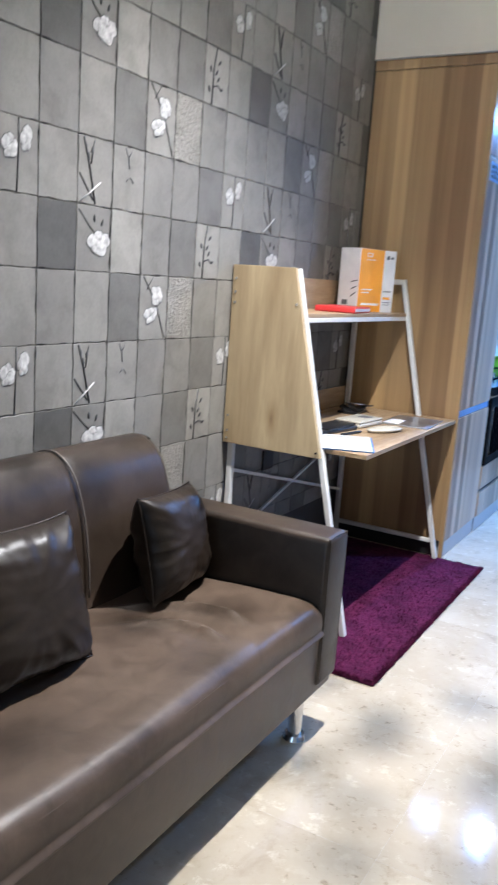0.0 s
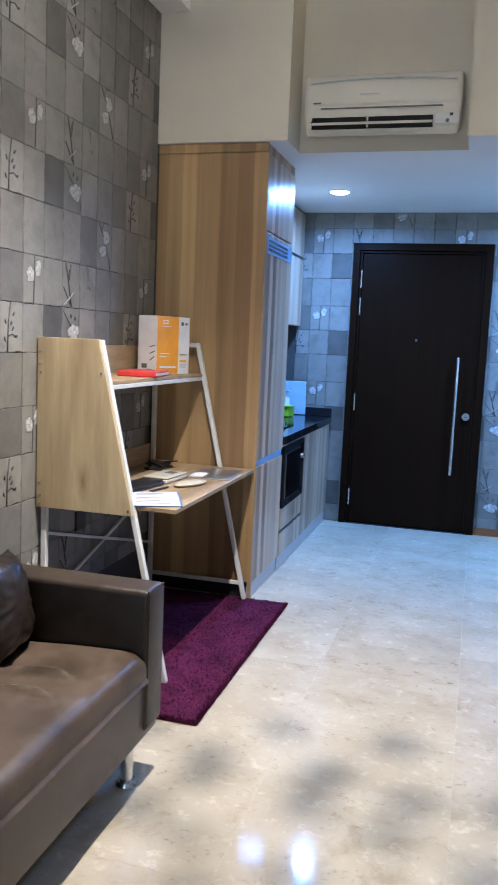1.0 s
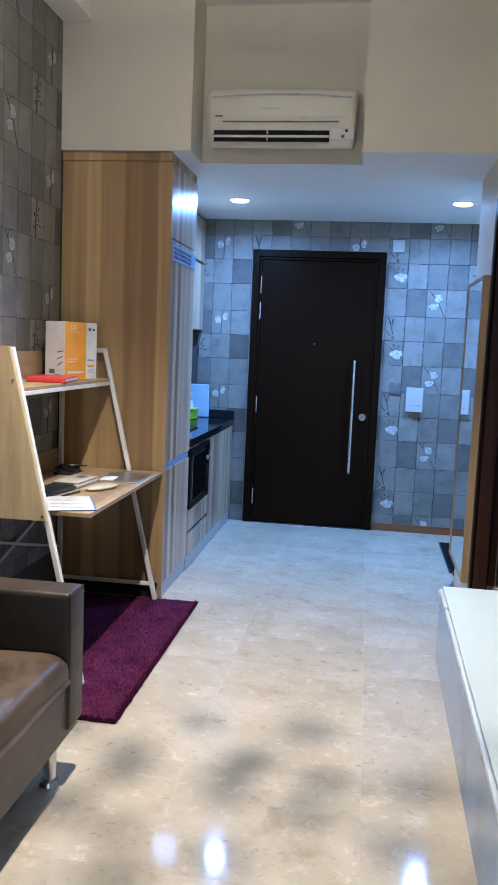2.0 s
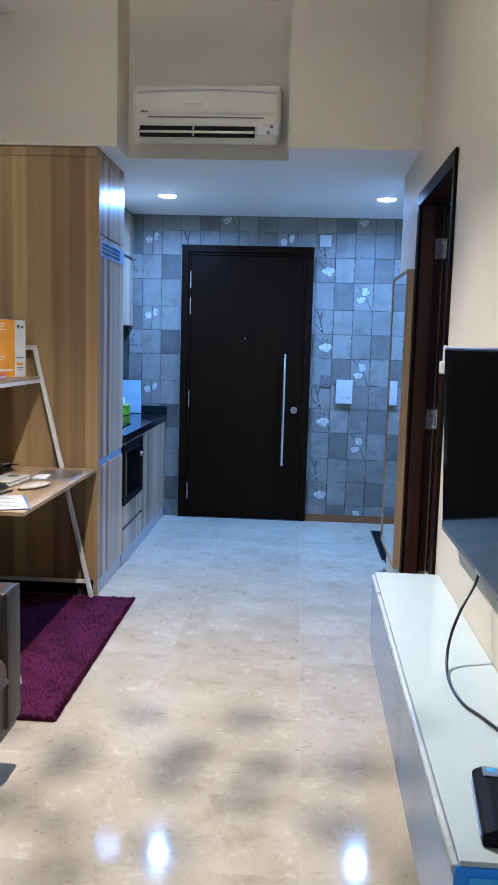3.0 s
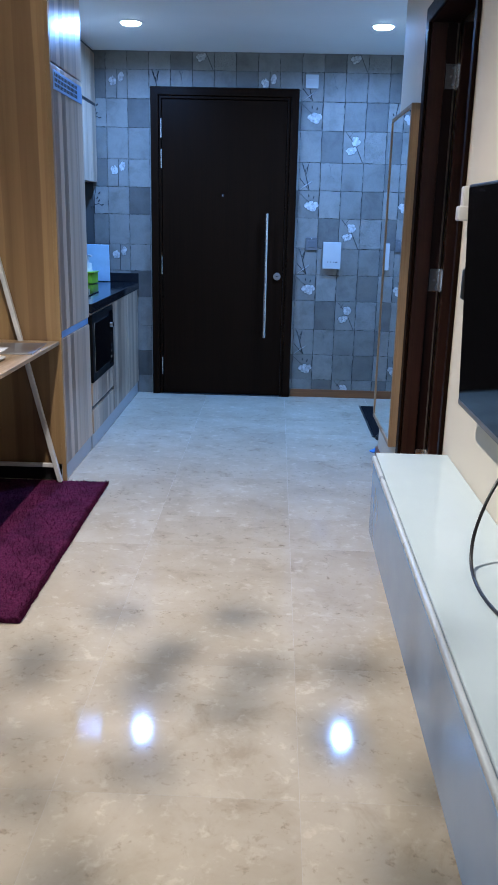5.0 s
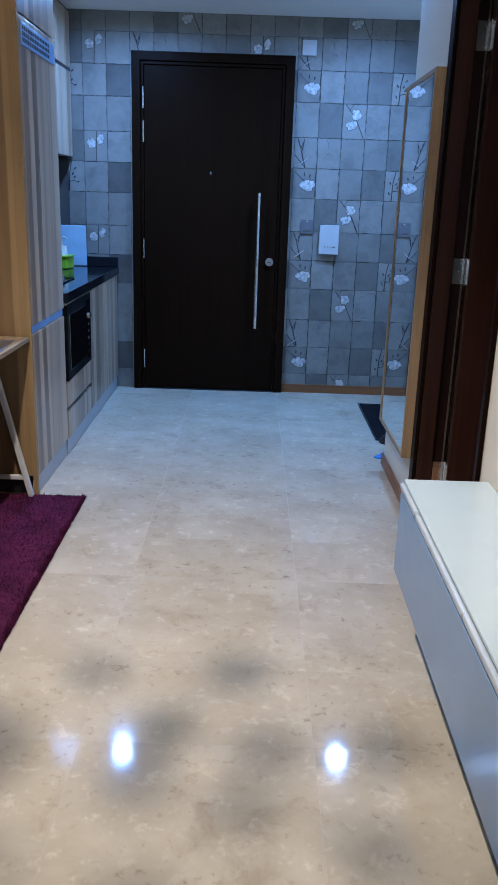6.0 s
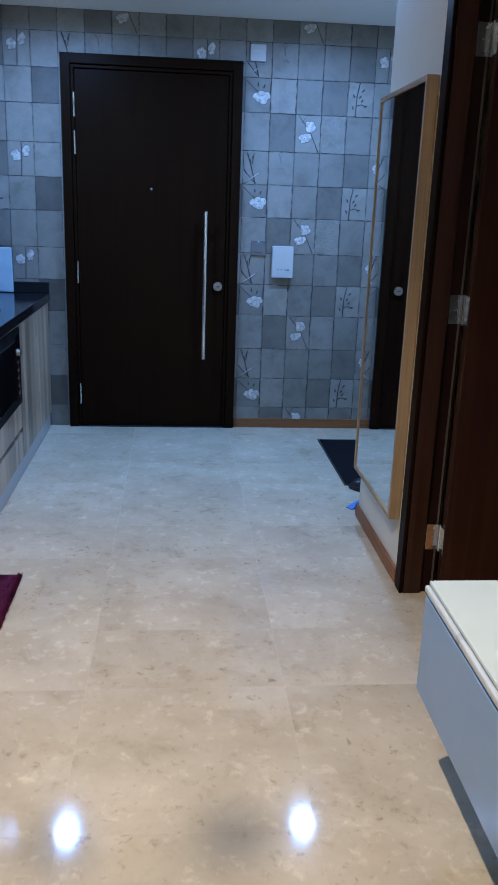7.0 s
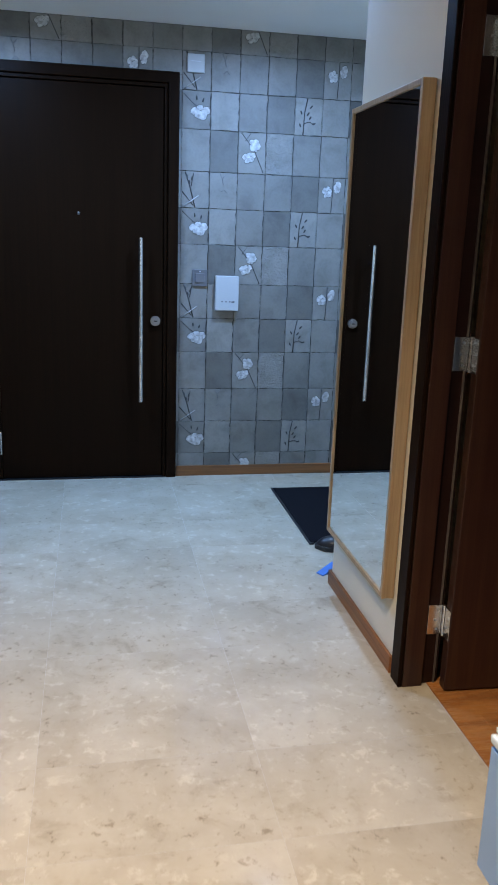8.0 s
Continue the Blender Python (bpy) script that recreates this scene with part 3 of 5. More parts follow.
def counter():
    w = empty("worktop", (-1.35, 5.35, 0.785), "polished black granite kitchen worktop with an upstand", "worktop")
    part("slab", box(XL + 0.003, KL + 0.012, 4.588, YB - 0.002, 0.786, 0.836, 0.004), GRANITE, w)
    part("upstand", box(XL + 0.003, KL + 0.010, YB - 0.03, YB - 0.003, 0.836, 0.90, 0.003), GRANITE, w)
    h = empty("hob", (-1.35, 5.0, 0.836), "black glass cooker hob with steel knob", "hob")
    part("glass", box(-1.57, -1.13, 4.72, 5.30, 0.836, 0.843, 0.003), GLOSS_BLACK, h)
    for yy in (4.87, 5.15):
        part("knob", rod((-1.17, yy, 0.842), (-1.17, yy, 0.868), 0.018, 18), CHROME, h, "", True, True)
    t = empty("tap", (-1.50, 5.66, 0.836), "slim chrome kitchen tap on the worktop", "tap")
    part("spout", tube(smooth_line([(-1.52, 5.62, 0.836), (-1.52, 5.62, 1.03), (-1.47, 5.62, 1.10), (-1.39, 5.62, 1.06), (-1.38, 5.62, 1.02)]), 0.011, 12), CHROME, t, "", True)
    part("lever", rod((-1.52, 5.64, 0.90), (-1.50, 5.70, 0.93), 0.006, 10), CHROME, t, "", True, True)
    # things at the back of the worktop
    b = part("chopping_board", turned(box(-0.125, 0.115, -0.006, 0.006, 0.0, 0.265, 0.005), pose(-1.338, YB - 0.046, 0.838, 4)), PALE_BLUE)
    tagged(b, "pale blue plastic chopping board leaning on the wall", "board")
    k = empty("basket", (-1.358, 5.93, 0.836), "lime green plastic basket on the worktop", "basket")
    part("wall", prism([(-1.448, 5.86), (-1.298, 5.86), (-1.283, 6.0), (-1.463, 6.0)], "z", 0.838, 0.915, 0.006), LIME, k)
    part("rim", box(-1.468, -1.278, 5.852, 6.01, 0.912, 0.922, 0.004), LIME, k)
    s = empty("soap_bottle", (-1.348, 5.92, 0.92), "white pump soap bottle in the basket", "bottle")
    part("bottle", rod((-1.338, 5.93, 0.90), (-1.338, 5.93, 0.98), 0.032, 20, 0.026), WHITE, s, "", True, True)
    part("pump", tube([(-1.338, 5.93, 0.975), (-1.338, 5.93, 1.03), (-1.333, 5.925, 1.035), (-1.303, 5.90, 1.03)], 0.006, 8), WHITE, s, "", True, True)
    r = empty("dish_brush", (-1.418, 5.92, 0.92), "blue plastic dish brush standing in the basket", "brush")
    part("handle", tube(smooth_line([(-1.408, 5.92, 0.90), (-1.398, 5.92, 1.0), (-1.383, 5.92, 1.08)]), 0.010, 10), BLUE_RUBBER, r, "", True)
    part("head", box(-1.413, -1.363, 5.90, 5.94, 1.07, 1.13, 0.012), BLUE_RUBBER, r)


counter()


def wall_units():
    x = -1.305
    cuts = [4.590, 5.10, 5.64, 6.165]
    for i, (a, b) in enumerate(zip(cuts, cuts[1:])):
        u = empty("wall_cabinet", (-1.45, (a + b) / 2, 1.52), "grey-brown striped laminate wall cabinet", "cabinet", "wall cabinets over the worktop")
        part("carcass", box(XL + 0.003, x - 0.024, a + 0.002, b - 0.002, 1.535, ZS - 0.022), FRONT, u)
        part("lower_door", box(x - 0.02, x, a + 0.003, b - 0.003, 1.535, 2.043, 0.0015), FRONT, u)
        part("grip_gap", box(x - 0.024, x - 0.003, a + 0.003, b - 0.003, 2.045, 2.062), BLACK, u, "dark grip profile")
        part("upper_door", box(x - 0.02, x, a + 0.003, b - 0.003, 2.064, ZS - 0.022, 0.0015), FRONT, u)
        part("top_filler", box(XL + 0.003, x - 0.012, a + 0.001, b - 0.001, ZS - 0.02, ZS - 0.002), BLACK, u)
    h = empty("cooker_hood", (-1.45, 5.35, 1.4), "black slanted cooker hood under the wall cabinet", "hood")
    part("body", prism([(XL + 0.004, 1.05), (XL + 0.03, 1.05), (x - 0.03, 1.47), (x - 0.03, 1.532), (XL + 0.004, 1.532)], "y", 5.10, 5.80, 0.004), HOOD_BLACK, h)
    part("trim", box(x - 0.029, x - 0.022, 5.10, 5.80, 1.498, 1.531, 0.002), SATIN, h)


wall_units()


# ---- air conditioner, lights, wall devices ----
def air_conditioner():
    a = empty("air_conditioner", (-0.52, 4.15, 2.46), "ivory wall-mounted split air conditioner in its niche", "air conditioner")
    x0, x1 = -0.884, -0.100
    prof = smooth_line([(NY - 0.004, 2.505, 0), (4.12, 2.470, 0), (4.075, 2.458, 0), (4.055, 2.52, 0), (4.045, 2.62, 0), (4.055, 2.71, 0), (4.09, 2.755, 0), (NY - 0.004, 2.765, 0)], 4)
    cas = bmesh.new()
    rows = []
    for x, d in ((x0, 0.030), (x0 + 0.003, 0.014), (x0 + 0.012, 0.004), (x0 + 0.030, 0.0), (x1 - 0.030, 0.0), (x1 - 0.012, 0.004), (x1 - 0.003, 0.014), (x1, 0.030)):
        k = 1 - d / 0.16
        rows.append([cas.verts.new((x + (0.012 if x < -0.5 else -0.012) * max(0.0, (2.56 - q.y) / 0.11), NY - 0.004 + (q.x - NY + 0.004) * k, 2.61 + (q.y - 2.61) * (1 - d * 0.6 / 0.16))) for q in prof])
    for u, v in zip(rows, rows[1:]):
        for k in range(len(prof) - 1):
            cas.faces.new((u[k], u[k + 1], v[k + 1], v[k]))
    cas.faces.new(rows[0])
    cas.faces.new(rows[-1])
    bmesh.ops.recalc_face_normals(cas, faces=cas.faces[:])
    part("casing", cas, AC_WHITE, a, "", True, True)
    fp = bmesh.new()
    nu, nv = 24, 10
    g = {}
    for i in range(nu + 1):
        u = 2 * i / nu - 1
        top = 2.728 - 0.016 * u * u
        for j in range(nv + 1):
            w = j / nv
            z = 2.586 + (top - 2.586) * w
            y = 4.038 + 0.010 * (2 * w - 0.9) ** 2 + 0.006 * max(0.0, abs(u) - 0.9) / 0.1 + (0.012 if j == nv else 0.0) + (0.010 if j == 0 else 0.0)
            g[i, j] = fp.verts.new(((x0 + x1) / 2 + u * (x1 - x0 - 0.05) / 2, y, z))
    for i in range(nu):
        for j in range(nv):
            fp.faces.new((g[i, j], g[i + 1, j], g[i + 1, j + 1], g[i, j + 1]))
    bmesh.ops.recalc_face_normals(fp, faces=fp.faces[:])
    extra = bmesh.ops.extrude_face_region(fp, geom=fp.faces[:])["geom"]
    bmesh.ops.translate(fp, vec=(0, 0.012, 0), verts=[v for v in extra if isinstance(v, bmesh.types.BMVert)])
    bmesh.ops.recalc_face_normals(fp, faces=fp.faces[:])
    part("front_panel", fp, AC_WHITE, a, "curved front panel", True, True)
    part("panel_gap", box(x0 + 0.09, x1 - 0.09, 4.036, 4.05, 2.5785, 2.5825), GREY_PLASTIC, a)
    # no groove is cut: a grey tube stands for its shadow
    part("groove_shade", tube([((x0 + x1) / 2 + 0.045 * k, 4.046, 2.7195 - 0.016 * (k / 8.0) ** 2) for k in range(-8, 9)], 0.0045, 8), EDGE, a, "grey strip for the shade in the groove over the panel", True)
    part("outlet", box(x0 + 0.045, x1 - 0.135, 4.046, 4.09, 2.484, 2.538), HOOD_BLACK, a, "dark air outlet")
    for z, t, mt in ((2.516, 4, HOOD_BLACK), (2.479, 22, AC_WHITE)):
        part("louvre", turned(box(x0 + 0.04, x1 - 0.14, -0.012, 0.012, -0.002, 0.002, 0.001), pose(0, 4.052, z, t)), mt, a)
    part("louvre_edge", box(x0 + 0.047, x1 - 0.137, 4.0405, 4.047, 2.5015, 2.5135, 0.001), AC_WHITE, a)
    part("louvre_divider", box(-0.56, -0.553, 4.044, 4.06, 2.486, 2.537), AC_WHITE, a)
    part("display", box(x1 - 0.125, x1 - 0.01, 4.044, 4.06, 2.495, 2.55, 0.003), WHITE, a)
    part("sensor", box(x1 - 0.055, x1 - 0.04, 4.040, 4.05, 2.53, 2.543), BLACK, a)
    part("emblem", rod((x1 - 0.065, 4.0435, 2.508), (x1 - 0.065, 4.039, 2.508), 0.009, 16), GREY_PLASTIC, a)
    part("brand_bar", box(x0 + 0.05, x0 + 0.09, 4.034, 4.045, 2.604, 2.610), GREY_PLASTIC, a, "small unreadable mark")
    part("model_bar", box(-0.60, -0.50, 4.0325, 4.04, 2.642, 2.647), EDGE, a, "small unreadable mark")


air_conditioner()
for lx, ly in DOWNLIGHTS:
    d = empty("downlight", (lx, ly, ZS), "round recessed cool white downlight, switched on", "downlight", "ceiling downlights")
    ring = bmesh.new()
    prof = [(0.062, 0.0), (0.067, -0.001), (0.069, -0.004), (0.066, -0.007), (0.062, -0.006)]
    seg = 32
    rows = [[ring.verts.new((lx + r * math.cos(2 * math.pi * k / seg), ly + r * math.sin(2 * math.pi * k / seg), ZS + z)) for k in range(seg)] for r, z in prof]
    for u, v in zip(rows, rows[1:]):
        for k in range(seg):
            ring.faces.new((u[k], u[(k + 1) % seg], v[(k + 1) % seg], v[k]))
    part("trim_ring", ring, WHITE, d, "white trim ring", True)
    part("lens", rod((lx, ly, ZS - 0.012), (lx, ly, ZS - 0.001), 0.052, 32, 0.0615), LAMP_FACE, d, "glowing lens", True, True)


def wall_devices():
    b = empty("intercom", (0.39, YB, 1.06), "white wall intercom panel beside the entrance door", "intercom")
    part("body", box(0.335, 0.465, YB - 0.045, YB - 0.006, 0.965, 1.155, 0.004), INTERCOM_GREY, b)
    for i in range(3):
        part("button", rod((0.372 + i * 0.022, YB - 0.047, 1.015), (0.372 + i * 0.022, YB - 0.044, 1.015), 0.004, 12), GREY_PLASTIC, b)
    part("logo_bar", box(0.425, 0.442, YB - 0.0465, YB - 0.044, 1.010, 1.018), GREY_PLASTIC, b)
    s = empty("wall_switch", (0.25, YB, 1.14), "dark grey wall switch beside the intercom", "switch")
    part("plate", box(0.208, 0.292, YB - 0.014, YB - 0.006, 1.095, 1.185, 0.002), GREY_PLASTIC, s)
    part("rocker", box(0.225, 0.275, YB - 0.019, YB - 0.013, 1.115, 1.165, 0.002), GREY_PLASTIC, s)
    part("led", rod((0.25, YB - 0.016, 1.175), (0.25, YB - 0.013, 1.175), 0.004, 10), SATIN, s)
    c = empty("chime_box", (0.21, YB, 2.23), "small square white plate high on the wall", "wall plate")
    part("plate", box(0.165, 0.255, YB - 0.02, YB - 0.006, 2.185, 2.275, 0.003), INTERCOM_GREY, c)
    part("line", box(0.185, 0.235, YB - 0.0215, YB - 0.0195, 2.238, 2.241), SATIN, c)
    o = empty("wall_socket", (XL, 3.2, 0.6), "dark wall socket under the desk", "socket")
    part("plate", box(XL + 0.001, XL + 0.012, 3.10, 3.19, 0.51, 0.60, 0.002), BLACK, o)


wall_devices()


def tall_mirror():
    m = empty("wall_mirror", (XR, 4.27, 0.25), "tall wall mirror in a golden oak frame", "mirror")
    y0, y1, z0, z1, xf, w = 3.93, 4.575, 0.25, 1.82, 0.571, 0.018
    part("frame_side", box(xf, XR - 0.002, y0, y0 + w, z0, z1, 0.002), MIRROR_WOOD, m)
    part("frame_side", box(xf, XR - 0.002, y1 - w, y1, z0, z1, 0.002), MIRROR_WOOD, m)
    part("frame_top", box(xf, XR - 0.002, y0 + w, y1 - w, z1 - w, z1, 0.002), MIRROR_WOOD, m)
    part("frame_bottom", box(xf, XR - 0.002, y0 + w, y1 - w, z0, z0 + w, 0.002), MIRROR_WOOD, m)
    part("glass", box(xf + 0.005, xf + 0.011, y0 + w, y1 - w, z0 + w, z1 - w), MIRROR_GLASS, m, "silver mirror glass")


tall_mirror()


# ---- sofa ----
def swept(profile, ys, shape=None, caps=True):
    """A closed (x, z) profile along y; shape(x, y, z) may move points."""
    bm = bmesh.new()
    rows = []
    for y in ys:
        rows.append([bm.verts.new(shape(x, y, z) if shape else (x, y, z)) for x, z in profile])
    for a, b in zip(rows, rows[1:]):
        for k in range(len(profile)):
            j = (k + 1) % len(profile)
            bm.faces.new((a[k], a[j], b[j], b[k]))
    if caps:
        bm.faces.new(rows[0])
        bm.faces.new(rows[-1])
    bmesh.ops.recalc_face_normals(bm, faces=bm.faces[:])
    return bm


S0, S1 = 0.33, 2.20
SE = S1 - 0.128


def sofa():
    s = empty("sofa", (-1.22, 1.2, 0), "dark brown leather two-seat sofa on chrome feet", "sofa")
    part("base", box(-1.58, -0.852, S0 + 0.02, S1 - 0.02, 0.150, 0.334, 0.010, 3), LEATHER, s, "", True, True)
    # backrest
    prof = [(p.x, p.y) for p in smooth_line([(-1.61, 0.30, 0), (-1.37, 0.36, 0), (-1.365, 0.45, 0), (-1.375, 0.58, 0), (-1.395, 0.69, 0), (-1.435, 0.785, 0), (-1.50, 0.832, 0), (-1.565, 0.82, 0), (-1.605, 0.76, 0), (-1.615, 0.60, 0)], 4)]

    def back_shape(x, y, z):
        e = min(abs(y - (S0 + 0.14)), abs(y - SE))
        k = max(0.0, 1 - e / 0.03) ** 2
        seam = sum(math.exp(-((y - c) / 0.012) ** 2) for c in (1.66, 0.86))
        puff = 0.006 * math.sin((y - 0.3) * 3.9)
        return (x - (0.018 * k + 0.003 * seam) * (1 if x > -1.5 else -1) + (puff if x > -1.45 else 0), y, z - (0.016 * k + 0.004 * seam) * (1 if z > 0.6 else 0))

    n = 96
    ys = [S0 + 0.14 + (SE - S0 - 0.14) * i / n for i in range(n + 1)]
    bk = part("backrest", swept(prof, ys, back_shape), ARM_LEATHER, s, "brown leather backrest, its shade put into the colour", True, True)
    for c in (1.66, 0.86):
        line = [(x, c, z) for x, z in prof if x > -1.58 and z > 0.44]
        line = [(x + (0.002 if x > -1.5 else 0), y, z + (0.001 if z > 0.7 else 0)) for x, y, z in line]
        part("seam_piping", tube(line, 0.0030, 6), THREAD, bk, "pale stitched seam", True)
    # seat cushion
    top = [(p.x, p.y) for p in smooth_line([(-1.40, 0.34, 0), (-1.40, 0.405, 0), (-1.30, 0.418, 0), (-1.15, 0.428, 0), (-1.0, 0.436, 0), (-0.915, 0.438, 0), (-0.872, 0.428, 0), (-0.850, 0.40, 0), (-0.845, 0.36, 0), (-0.857, 0.338, 0), (-1.1, 0.338, 0)], 16)]

    def seat_shape(x, y, z):
        k = 0.0
        if z > 0.41:
            for cx, cy, r, h, w in ((-1.06, 1.40, 0.42, 0.024, 0.017), (-1.04, 1.40, 0.30, 0.021, 0.018), (-1.08, 1.38, 0.36, -0.010, 0.03)):
                d = math.hypot((x - cx) * 1.15, y - cy)
                a = math.atan2(x - cx, y - cy)
                k += h * math.exp(-((d - r) / w) ** 2) * math.exp(-(a / 0.55) ** 2) * min(1.0, max(0.0, (-0.915 - x) / 0.08))
            k += 0.004 * noise.noise((x * 5, y * 5, 0.3)) - 0.012 * math.exp(-((y - 1.15) / 0.3) ** 2 - ((x + 1.1) / 0.25) ** 2)
            e = min(abs(y - (S0 + 0.145)), abs(y - SE - 0.004))
            k -= 0.012 * max(0.0, 1 - e / 0.03) ** 2
        return (x + 0.003 * noise.noise((x * 3, y * 6, z * 3)), y, z + k)

    n = 170
    ys = [S0 + 0.145 + (SE - 0.004 - S0 - 0.145) * i / n for i in range(n + 1)]
    part("seat_cushion", swept(top, ys, seat_shape), LEATHER, s, "", True, True)
    for y0 in (S0, S1 - 0.132):
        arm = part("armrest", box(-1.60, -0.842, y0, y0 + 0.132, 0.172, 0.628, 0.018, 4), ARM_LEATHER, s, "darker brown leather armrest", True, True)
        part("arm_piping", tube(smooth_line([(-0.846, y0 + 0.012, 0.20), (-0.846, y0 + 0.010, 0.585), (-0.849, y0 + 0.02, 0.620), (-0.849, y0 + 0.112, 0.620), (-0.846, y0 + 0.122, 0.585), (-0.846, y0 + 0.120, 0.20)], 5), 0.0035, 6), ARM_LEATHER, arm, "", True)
    for x in (-0.902, -1.50):
        for y in (S0 + 0.08, S1 - 0.135):
            lg = part("leg", rod((x, y, 0.012), (x, y, 0.19), 0.021, 20), CHROME, s, "chrome tube foot", True, True)
            part("foot_plate", rod((x, y, 0.0), (x, y, 0.014), 0.036, 24, 0.030), CHROME, lg, "", True, True)


sofa()


def cushion(at, size, depth, turn, seed, label, tall=1.0):
    bm = bmesh.new()
    n = 48
    off = Vector((seed * 3.1, seed * 1.7, 0))
    grid = {}
    for side in (1, -1):
        for i in range(n + 1):
            for j in range(n + 1):
                u, v = 2 * i / n - 1, 2 * j / n - 1
                edge = i in (0, n) or j in (0, n)
                if edge and side < 0:
                    grid[side, i, j] = grid[1, i, j]
                    continue
                pull = 1 - 0.07 * (1 - abs(u) ** 3) * abs(v) ** 2 - 0.0
                pull2 = 1 - 0.07 * (1 - abs(v) ** 3) * abs(u) ** 2
                t = depth / 2 * ((1 - u ** 4) * (1 - v ** 4)) ** 0.55
                w = 0.0
                if not edge:
                    rim = max(abs(u), abs(v))
                    ang = math.atan2(v, u)
                    w = 0.013 * rim ** 2.5 * noise.noise(Vector((ang * 4.6, rim * 0.8, side)) + off) + 0.007 * rim ** 4 * noise.noise(Vector((ang * 13.0, rim * 0.5, side * 3)) + off) + 0.0035 * noise.noise(Vector((u * 2.2, v * 6.0, side * 2)) + off)
                grid[side, i, j] = bm.verts.new((u * size / 2 * pull2, side * t + w, v * size / 2 * pull * tall))
        for i in range(n):
            for j in range(n):
                q = [grid[side, i, j], grid[side, i + 1, j], grid[side, i + 1, j + 1], grid[side, i, j + 1]]
                bm.faces.new(q)
    bmesh.ops.recalc_face_normals(bm, faces=bm.faces[:])
    rim = [grid[1, i, 0].co.copy() for i in range(n + 1)] + [grid[1, n, j].co.copy() for j in range(1, n + 1)] + [grid[1, i, n].co.copy() for i in range(n - 1, -1, -1)] + [grid[1, 0, j].co.copy() for j in range(n - 1, -1, -1)]
    c = empty("cushion", at, label, "cushion", "sofa cushions")
    m = Matrix.Translation(at) @ turn
    body = part("cover", turned(bm, m), SHADED_LEATHER, c, "", True)
    part("piping", turned(tube(rim, 0.003, 6), m), SHADED_LEATHER, c, "", True)


cushion((-1.268, 1.905, 0.572), 0.34, 0.15, pose(0, 0, 0, -14, 4, 100), 1.0, "dark brown leather cushion tucked beside the armrest", 0.88)
cushion((-1.235, 1.275, 0.590), 0.35, 0.16, pose(0, 0, 0, -18, 0, 84), 2.0, "dark brown leather cushion leaning on the backrest")


# ---- desk ----
DZ, SZ = 0.724, 1.212


def desk():
    d = empty("ladder_desk", (-1.33, 3.35, 0), "oak ladder desk with shelf and white metal frame", "desk")
    ya, yb = 2.785, 3.94
    for y, near in ((ya, True), (yb, False)):
        part("front_leg", bar((-1.058, y, 0.012), (-1.372, y, 1.378), 0.026, 0.022), WHITE_METAL, d)
        part("back_leg", bar((-1.61, y, 0.012), (-1.61, y, 1.378), 0.026, 0.024), WHITE_METAL, d)
        part("top_bar", bar((-1.62, y, 1.366), (-1.370, y, 1.366), 0.03, 0.026), WHITE_METAL, d)
        part("foot_bar", bar((-1.61, y, 0.10), (-1.08, y, 0.10), 0.02, 0.02), WHITE_METAL, d)
        part("desk_bearer", bar((-1.61, y, DZ - 0.028), (-1.21, y, DZ - 0.028), 0.02, 0.02), WHITE_METAL, d)
    part("brace_rail", bar((-1.61, ya, 0.575), (-1.61, yb, 0.27), 0.014, 0.014), WHITE_METAL, d)
    part("cross_brace", bar((-1.614, ya + 0.04, 0.27), (-1.614, yb - 0.02, 0.575), 0.012, 0.012), WHITE_METAL, d)
    part("shelf_rail", bar((-1.345, ya, SZ - 0.02), (-1.345, yb, SZ - 0.02), 0.02, 0.02), WHITE_METAL, d)
    part("side_panel", prism([(-1.632, 0.690), (-1.205, 0.690), (-1.366, 1.382), (-1.632, 1.382)], "y", ya - 0.034, ya - 0.016, 0.0015), OAK, d, "pale oak side panel")
    for x, z in ((-1.615, 0.71), (-1.615, 0.74), (-1.615, 1.28), (-1.615, 1.33), (-1.222, 0.71), (-1.350, 1.25), (-1.615, 1.24), (-1.615, 0.80)):
        part("screw", rod((x, ya - 0.037, z), (x, ya - 0.033, z), 0.005, 10), CHROME, d)
    part("desktop", box(-1.625, -1.045, ya + 0.016, yb + 0.022, DZ - 0.018, DZ, 0.002), OAK_TOP, d, "pale oak desktop")
    part("edge_band", box(-1.046, -1.040, ya + 0.016, yb + 0.022, DZ - 0.018, DZ - 0.0005, 0.001), OAK_TOP, d)
    part("desk_upstand", box(-1.632, -1.622, ya + 0.016, yb - 0.016, DZ + 0.001, DZ + 0.10, 0.001), OAK_TOP, d)
    part("shelf", box(-1.625, -1.335, ya + 0.016, yb - 0.005, SZ - 0.010, SZ + 0.006, 0.002), OAK_TOP, d, "pale oak shelf")
    part("shelf_upstand", box(-1.632, -1.620, ya + 0.016, yb - 0.016, SZ + 0.007, SZ + 0.14, 0.001), OAK_TOP, d)


desk()


